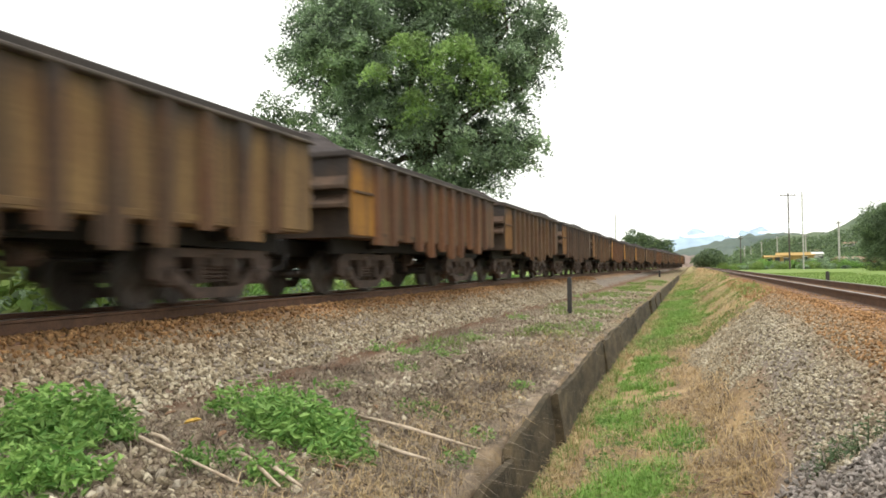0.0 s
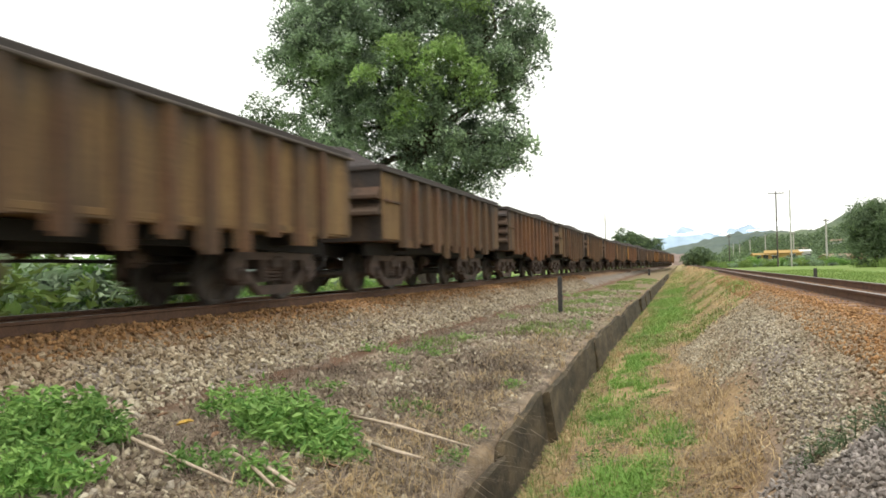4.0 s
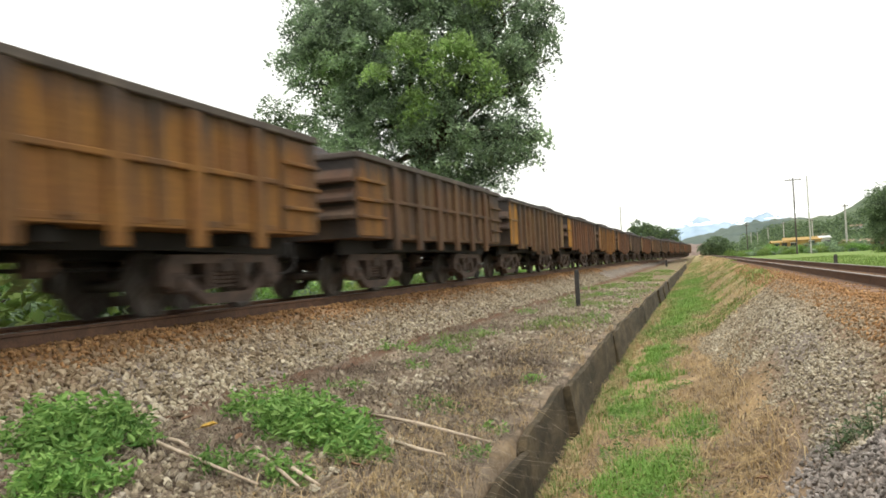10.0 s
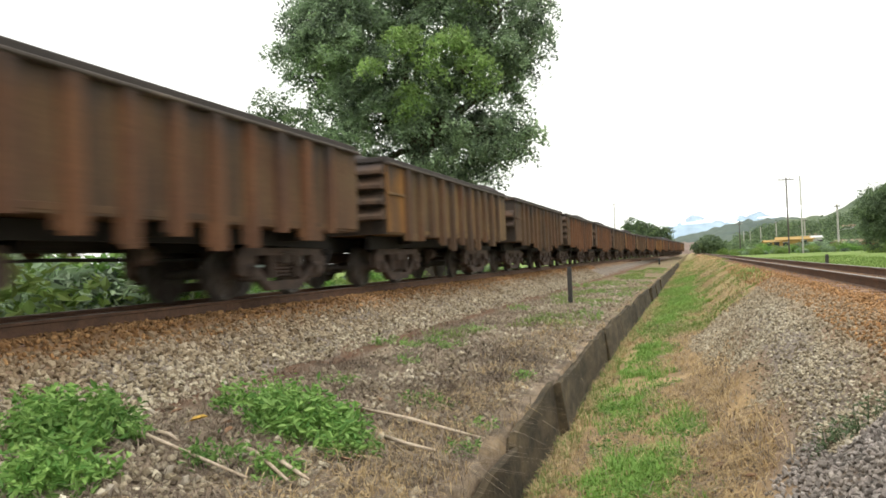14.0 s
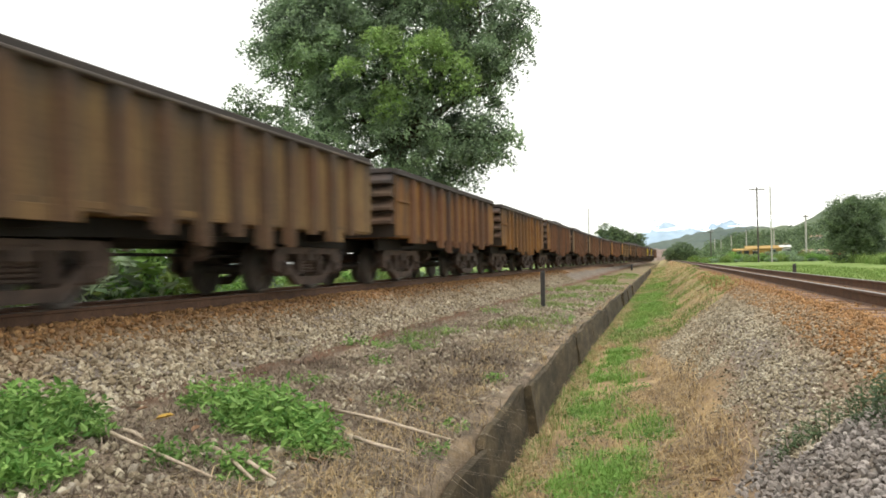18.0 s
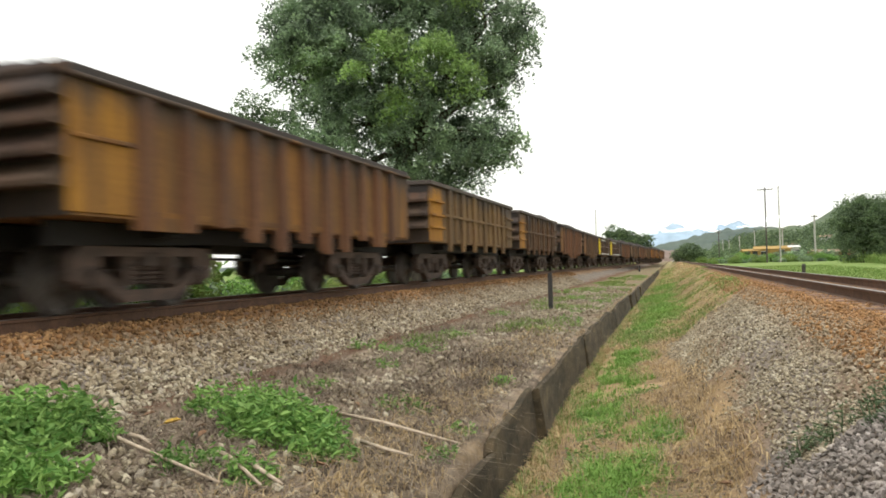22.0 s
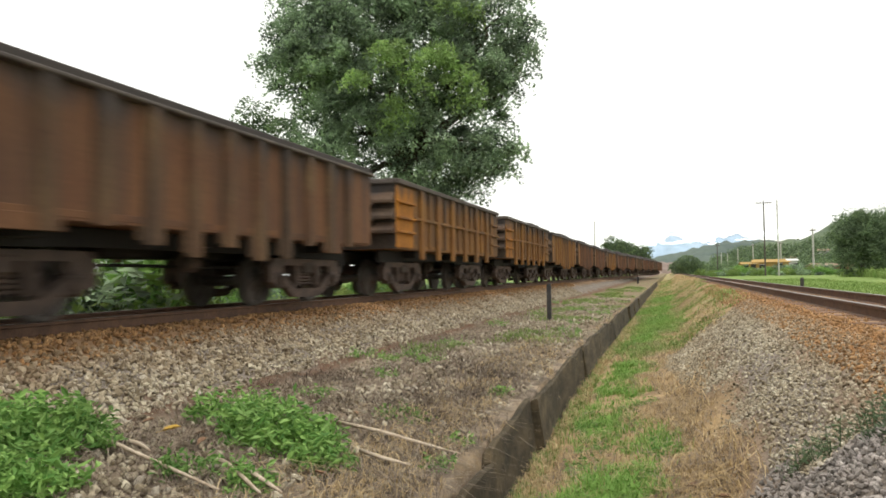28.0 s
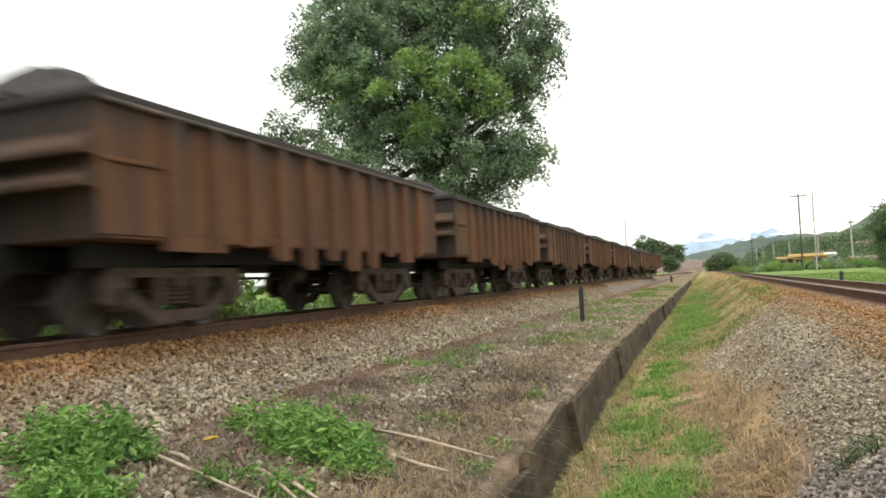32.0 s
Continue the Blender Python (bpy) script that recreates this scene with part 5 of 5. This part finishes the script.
tree("tree", (-8.4, 200, -0.3), [(0, 0, 0), (0, 0, 1.4), (0, 0, 2)],
     [((0, 0, 3.2), (2.6, 2.4, 2.0)), ((1.2, 0, 2.2), (1.6, 1.6, 1.4))], 160, 20, 0.5, 0.5, M_LEAF_DARK, 74, "low dark green tree beside the line", 0.2)
tree("tree", (4.6, 205, -0.2), [(0, 0, 0), (0, 0, 1.5), (0, 0, 2.5)],
     [((0, 0, 3.0), (3.2, 3, 2.5)), ((-2.2, 0, 2.0), (2.0, 2, 1.8)), ((2.6, 0, 2.2), (1.8, 2, 2.0))], 230, 20, 0.6, 0.55, M_LEAF_DARK, 75,
     "round dark tree beyond the empty track", 0.3)
tree("tree", (19.3, 84, -0.35), [(0, 0, -0.2), (0.1, 0, 1.6), (0.2, 0, 2.6)],
     [((0.4, 0, 4.3), (2.5, 2.4, 2.3)), ((-1.3, 0, 4.6), (1.7, 1.8, 1.4)), ((1.6, 0, 5.6), (1.5, 1.5, 1.0)), ((-0.8, 0, 2.2), (1.8, 2, 1.7)), ((1.4, 0, 2.6), (1.7, 1.8, 1.8)), ((0.2, 0, 6.4), (1.2, 1.2, 0.7))],
     900, 24, 0.34, 0.24, M_LEAF_DARK, 76, "dense dark green tree by the grass field", 0.26)
tree("tree", (30.5, 92, -0.3), [(0, 0, -0.2), (0.1, 0, 2), (0.2, 0, 3)],
     [((0, 0, 5.0), (2.8, 2.6, 2.6)), ((2.6, 0, 5.8), (2.6, 2.6, 2.4)), ((1.0, 0, 3.0), (2.6, 2.6, 1.8))], 600, 22, 0.4, 0.28, M_LEAF_DARK, 77,
     "leafy green tree beyond the tall grass", 0.26)


def shrub_mesh(seed, n, mat):
    r = np.random.RandomState(seed)
    lobes = [((r.uniform(-0.6, 0.6), r.uniform(-0.6, 0.6), r.uniform(0.3, 0.7)), (r.uniform(0.4, 0.8), r.uniform(0.4, 0.8), r.uniform(0.3, 0.5))) for _ in range(4)]
    v, f = leaf_quads(r, crown_points(r, lobes, n // 12, 12, 0.13), 0.14)
    v[:, 2] = np.maximum(v[:, 2], 0.0)
    return big_mesh("foliage", v, f, mat)


SHRUBS = [shrub_mesh(80 + k, 1500, (M_LEAF, M_WEED, M_GRASS, M_LEAF)[k]) for k in range(4)]


def shrub(x, y, s, k, label, group):
    root = new("shrub")
    root.location = (x, y, float(ground_z(x, y)) - 0.05)
    bm = bmesh.new()
    for q in range(5):
        a = q * 1.3
        tube(bm, [(0, 0, 0), (0.2 * math.cos(a), 0.2 * math.sin(a), 0.3), (0.5 * math.cos(a), 0.5 * math.sin(a), 0.6)], [0.03, 0.02, 0.008], 5)
    tagged(part("stem", bm, M_BARK, root), kind="stuff")
    part("foliage", SHRUBS[k % 4], None, root)
    root.scale = (s, s, s * random.uniform(0.8, 1.15))
    root.rotation_euler[2] = random.uniform(0, 6)
    return tagged(root, label, "shrub", group)


for k in range(34):
    y = -3 + 0.72 * k + random.uniform(-0.4, 0.4)
    x = random.uniform(-14.5, -10.4)
    shrub(x, y, random.uniform(1.9, 2.3) if -x > 0.92 * y else random.uniform(1.4, 1.8) if -x > 0.82 * y else random.uniform(0.95, 1.15), k, "green leafy shrub behind the railway track", "shrubs behind the track")
for k in range(20):
    shrub(random.uniform(-21, -16.5), -3 + 0.85 * k + random.uniform(-0.5, 0.5), random.uniform(2.5, 3.2), 3 * k, "tall dark green shrub behind the railway track", "shrubs behind the track")
for k in range(48):
    y = 13 + 0.9 * k + random.uniform(-0.5, 0.5)
    shrub(random.uniform(-19, -10.6), y, random.uniform(0.7, 1.05), k, "low green shrub in the grass behind the track", "shrubs in the field")
for k in range(60):
    y = random.uniform(126, 147)
    shrub(y * math.tan(radians(random.uniform(2.4, 12.6))), y, random.uniform(0.75, 1.45), k, "dark green shrub by the far houses", "shrubs by the houses")

for k, (x, y, s) in enumerate(((14.2, 143, 1.7), (16.4, 144, 1.3), (18.2, 143, 1.8), (20.6, 142, 1.5), (22.2, 141, 2.3), (23.4, 143, 2.0), (24.6, 140, 1.8), (12.6, 141, 1.9), (27.5, 146, 2.2), (10.2, 138, 1.6), (15.3, 142, 1.9), (17.2, 141, 1.5), (19.4, 142, 2.0), (21.2, 143, 2.2))):
    shrub(x, y, s, 3 * k, "dark green bush in front of the far houses", "shrubs by the houses")


# ------------------------------------------------------------------ hills and mountains far off
def ridge(name, dist, a0, a1, high, deep, mat, label, rough=0.06, n=90):
    """A hillside that climbs from dist to dist + deep, between two bearings in degrees; high(a) is its ridge's height."""
    verts, rows = [], 9
    for i in range(n + 1):
        a = radians(a0 + (a1 - a0) * i / n)
        h = high(math.degrees(a))
        for j in range(rows):
            u = j / (rows - 1)
            d = dist + deep * u
            z = h * (u ** 0.85) * (1 + rough * 2 * noise.noise((i * 0.35, j * 0.6, dist * 0.01))) if j else -4.0
            verts.append((d * math.tan(a), d, z))
        verts.append(((dist + deep * 1.3) * math.tan(a), dist + deep * 1.3, -4.0))
    k = rows + 1
    faces = [(i * k + j, (i + 1) * k + j, (i + 1) * k + j + 1, i * k + j + 1) for i in range(n) for j in range(k - 1)]
    return tagged(new(name, big_mesh(name, verts, faces, mat, True)), label, "hill", kind="structure")


def bell(a, c, w):
    return math.exp(-((a - c) / w) ** 2)


M_HILL = surface("grassy_hillside", (0.07, 0.108, 0.062), (0.125, 0.168, 0.085), 0.03, 0.95, fine=0.3, relief=0.2)
# far greens greyed and blued in the base colour, as haze
M_HILL_FAR = surface("hazed_wooded_hillside", (0.062, 0.092, 0.082), (0.105, 0.14, 0.108), 0.008, 0.95, fine=0.06, relief=0.2)
M_RED = surface("bare_reddish_slope", (0.20, 0.145, 0.12), (0.26, 0.20, 0.165), 0.02, 0.95, fine=0.2, relief=0.2)
# the blue of the air's haze is painted into the mountain colour
M_MOUNT = surface("haze_blue_mountain", (0.33, 0.45, 0.58), (0.43, 0.54, 0.65), 0.0025, 1.0, fine=0.006, relief=0.1)
ridge("hill_near", 330, 3.0, 40, lambda a: 500 * (0.0405 * min(1, max(0, (a - 2.2) / 4.5)) ** 0.8 + 0.028 * min(1, max(0, (a - 9.3) / 3.0)) + 0.012 * min(1, max(0, (a - 12) / 8))), 170, M_HILL,
      "green hillside with pasture and scattered trees beyond the village")
ridge("hill_far", 900, -2.6, 12, lambda a: 1300 * (0.018 + 0.021 * min(1, max(0, (a + 1.6) / 5.5))), 400, M_HILL_FAR, "long wooded hillside far off, tinted with haze in its colour")
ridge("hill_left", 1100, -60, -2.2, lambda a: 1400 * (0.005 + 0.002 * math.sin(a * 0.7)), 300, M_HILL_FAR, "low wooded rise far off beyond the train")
ridge("slope_bare", 700, -5.0, 3.0, lambda a: 760 * (0.0150 * bell(a, -0.6, 3.0)), 60, M_RED, "bare reddish slope at the far end of the line", 0.12, 40)
ridge("mountain", 4200, -7, 9.5, lambda a: 4600 * (0.033 + 0.015 * bell(a, 0.4, 1.5) + 0.014 * bell(a, 4.7, 1.9) + 0.0014 * math.sin(4.1 * a) + 0.001 * math.sin(9 * a)), 400, M_MOUNT, "mountains in the distance under low cloud, haze blue put into their colour", 0.015)

# woods on the slopes
def woods(name, n, a0, a1, d0, d1, z_of, size, seed, mat, label):
    r = np.random.RandomState(seed)
    a, d = np.radians(r.uniform(a0, a1, n)), r.uniform(d0, d1, n)
    c = np.column_stack([d * np.tan(a), d, z_of(np.degrees(a), d)])
    p = np.repeat(c, 60, 0)
    o = np.clip(r.normal(size=p.shape), -1.5, 1.5) * np.repeat(r.uniform(0.5, 1.2, (n, 1)), 60, 0) * size * np.array([1, 1, 0.7])
    p = p + o
    p[:, 2] += size * 0.9
    v, f = leaf_quads(r, p, size * 0.5)
    return tagged(new(name, big_mesh(name, v, f, mat)), label, "woods", kind="stuff")


def near_hill_z(a, d):
    h = 500 * (0.0405 * np.clip((a - 2.2) / 4.5, 0, 1) ** 0.8 + 0.028 * np.clip((a - 9.3) / 3.0, 0, 1) + 0.012 * np.clip((a - 12) / 8, 0, 1))
    return h * np.clip((d - 330) / 170, 0, 1) ** 0.85


woods("far_woods", 420, 3.4, 24, 335, 420, near_hill_z, 2.6, 91, M_LEAF_DARK, "scattered trees on the green hillside")
woods("far_woods", 130, 11.6, 24, 420, 490, near_hill_z, 2.8, 92, M_LEAF_DARK, "dense dark trees on the hill crest")
woods("far_woods", 150, 1.5, 12, 215, 320, lambda a, d: 0.0 * a, 1.7, 93, M_LEAF_DARK, "dark trees round the far houses")
woods("far_woods", 46, 4.5, 13, 162, 205, lambda a, d: 0.0 * a, 1.5, 95, M_LEAF_DARK, "dark trees close behind the far houses")
woods("far_woods", 24, -62, -44, 150, 330, lambda a, d: 0.0 * a, 2.0, 94, M_LEAF_DARK, "trees far off beyond the train")

# low cloud on the mountains; emission stands in for its skylight
M_CLOUD = bpy.data.materials.new("glowing_white_cloud")
M_CLOUD.use_nodes = True
M_CLOUD.node_tree.nodes["Principled BSDF"].inputs["Emission Color"].default_value = (0.93, 0.96, 1.0, 1)
M_CLOUD.node_tree.nodes["Principled BSDF"].inputs["Emission Strength"].default_value = 0.8
M_CLOUD_GREY = M_CLOUD.copy()
M_CLOUD_GREY.name = "grey_cloud"
M_CLOUD_GREY.node_tree.nodes["Principled BSDF"].inputs["Emission Color"].default_value = (0.50, 0.60, 0.72, 1)
M_CLOUD_GREY.node_tree.nodes["Principled BSDF"].inputs["Emission Strength"].default_value = 0.55
for az, el, wide, high, grey in ((-3.6, 2.4, 60, 30, 0), (-1.6, 2.15, 50, 9, 0), (-0.7, 2.35, 40, 7, 0), (0.3, 2.2, 55, 6, 0), (1.2, 2.3, 45, 8, 0), (1.9, 2.5, 34, 9, 0), (2.7, 2.4, 50, 13, 0), (3.6, 2.1, 60, 5, 0),
                                 (5.4, 2.35, 40, 4, 0), (7.6, 2.7, 60, 26, 0), (-0.6, 2.95, 34, 7, 1), (0.4, 3.05, 46, 6, 1), (1.5, 3.3, 16, 5, 1), (3.6, 2.9, 50, 4, 1)):
    bm = bmesh.new()
    bmesh.ops.create_icosphere(bm, subdivisions=4, radius=1.0)
    for v in bm.verts:
        v.co *= 1 + 0.35 * noise.noise(v.co * 2.3 + Vector((az, 0, 0))) + 0.15 * noise.noise(v.co * 5)
        v.co = Vector((v.co.x * wide, v.co.y * 40, v.co.z * high))
    cl = new("cloud", mesh_of("cloud", bm, M_CLOUD_GREY if grey else M_CLOUD, True))
    d = 4100
    cl.location = (d * math.tan(radians(az)), d, d * math.tan(radians(el)))
    tagged(cl, "low white cloud bank on the mountains, glowing by itself", "cloud", kind="structure")


# ------------------------------------------------------------------ poles and houses beyond the empty track
def pole(az, dist, z0, high, wood, arm, r=0.13):
    root = new("utility_pole")
    root.location = (dist * math.tan(radians(az)), dist, z0)
    m = M_POLE_WOOD if wood else M_POLE
    bm = bmesh.new()
    tube(bm, [(0, 0, -0.5), (0, 0, high * 0.5), (0, 0, high)], [r, r * 0.85, r * 0.7], 9)
    part("shaft", bm, m, root)
    if arm:
        bm = bmesh.new()
        box(bm, 0, -0.12, high - 0.35, arm, 0.10, 0.12, 0.01)
        part("crossarm", bm, M_POLE_WOOD, root, "wooden crossarm")
        for k in (-1, -0.45, 0.45, 1):
            bm = bmesh.new()
            drum(bm, (k * arm * 0.46, -0.12, high - 0.22), 0.05, 0.03, 0.16, "z", 8)
            part("insulator", bm, M_POLE, root)
    return tagged(root, "tall dark wooden utility pole with a crossarm" if wood and arm else "slim pale concrete utility pole", "utility pole", "poles along the line")


pole(6.82, 122, -0.1, 11.6, True, 2.3, 0.125)
pole(7.72, 123, -0.2, 11.9, False, 0, 0.115)
pole(9.98, 142, -0.35, 8.3, False, 1.0, 0.19)
pole(6.02, 215, 0.6, 7.4, False, 0.8, 0.18)
pole(7.88, 160, -0.2, 6.6, False, 0.8, 0.16)
pole(4.98, 230, 0.9, 6.2, False, 0.8, 0.17)
pole(3.82, 260, 0.5, 6.4, False, 0, 0.17)
pole(4.26, 300, 3.0, 4.6, False, 0, 0.16)
pole(3.55, 150, -0.4, 6.3, True, 0.9, 0.11)
pole(-5.5, 150, 0.0, 11.2, False, 0, 0.13)

M_YELLOW = surface("yellow_house_paint", (0.38, 0.24, 0.07), (0.47, 0.31, 0.11), 0.6, 0.9, fine=6)
M_WHITEWALL = surface("whitewashed_wall", (0.62, 0.62, 0.60), (0.75, 0.75, 0.72), 0.6, 0.9, fine=6)
M_BRICK = surface("red_brick_wall", (0.22, 0.10, 0.065), (0.30, 0.15, 0.10), 0.7, 0.95, fine=5)
M_TILE = surface("clay_roof_tiles", (0.30, 0.19, 0.13), (0.42, 0.30, 0.22), 0.8, 0.95, fine=7)
M_DARK = surface("dark_opening", (0.02, 0.02, 0.022), (0.04, 0.04, 0.04), 1, 0.6)


def house(x, y, z, wide, deep, high, wall, roof, label, rise=0.9, turn=0.0):
    root = new("house")
    root.matrix_basis = pose(x, y, z, 0, 0, turn)
    bm = bmesh.new()
    box(bm, 0, 0, high / 2, wide, deep, high)
    part("wall", bm, wall, root)
    for s in (-1, 1):
        bm = bmesh.new()
        a = math.atan2(rise, deep / 2)
        box(bm, 0, s * deep * 0.27, high + rise * 0.46, wide + 0.6, math.hypot(deep / 2, rise) + 0.35, 0.12, 0.02, Matrix.Rotation(-s * a, 4, "X"))
        part("roof", bm, roof, root)
    n = max(2, int(wide / 2.4))
    for k in range(n):
        cx = (k + 0.5) * wide / n - wide / 2
        tall = k == n // 2
        w = part("door" if tall else "window", box(bmesh.new(), cx, -deep / 2 - 0.02, 1.0 if tall else 1.35, 0.9, 0.06, 2.0 if tall else 0.9, 0.01), M_DARK, root)
        part("frame", box(bmesh.new(), cx, -deep / 2 - 0.035, 2.04 if tall else 1.84, 1.05, 0.05, 0.09), M_WHITEWALL, w)
    return tagged(root, label, "house", "far houses")


house(14.9, 150, -0.2, 2.6, 5, 2.0, M_YELLOW, M_YELLOW, "small low yellow house among shrubs", 0.3)
house(19.0, 151, -0.2, 6.2, 6, 2.3, M_YELLOW, M_YELLOW, "long low yellow house among shrubs", 0.5, -6)
house(22.6, 150, -0.2, 1.5, 3, 2.5, M_WHITEWALL, M_WHITEWALL, "small white outbuilding beside the yellow house", 0.3)
house(30.5, 158, -0.5, 6.5, 5, 1.7, M_BRICK, M_TILE, "low red brick building with a tiled roof", 0.5, 8)
for az, d in ((8.4, 352), (10.6, 366), (15.0, 350), (7.2, 395)):
    house(d * math.tan(radians(az)), d, float(near_hill_z(np.array(az), d)) - 0.6, 5, 4, 3.0, M_WHITEWALL, M_TILE, "small white house on the green hillside", 0.6)


# ------------------------------------------------------------------ a white car that crosses far down the line
def car(y):
    root = new("car")
    body = [(-2.0, 0.35), (-2.05, 0.75), (-1.85, 0.92), (-1.0, 0.98), (-0.45, 1.42), (0.95, 1.45), (1.55, 1.0), (2.0, 0.9), (2.05, 0.4)]
    bm = bmesh.new()
    prism(bm, body, -0.8, 0.8)
    paint = surface("white_car_paint", (0.75, 0.75, 0.74), (0.8, 0.8, 0.8), 2, 0.35, relief=0.0)
    part("body", bm, paint, root)
    for s in (-1, 1):
        bm = bmesh.new()
        prism(bm, [(-0.85, 1.0), (-0.42, 1.36), (0.9, 1.38), (1.3, 1.02)], s * 0.805 - 0.01, s * 0.805 + 0.01)
        part("side_window", bm, M_DARK, root)
        for k in (-1.25, 1.3):
            w = part("wheel", drum(bmesh.new(), (s * 0.72, k, 0.31), 0.31, 0.31, 0.18, "x", 16), M_UNDER, root)
            part("rim", drum(bmesh.new(), (s * 0.80, k, 0.31), 0.18, 0.16, 0.05, "x", 12), M_WHEEL, w)
    root.matrix_basis = pose(9, y, float(ground_z(9, y)), 0, 0, 90)
    return tagged(root, "small white car on a track far down the line", "car")


CAR = car(330)


motions()
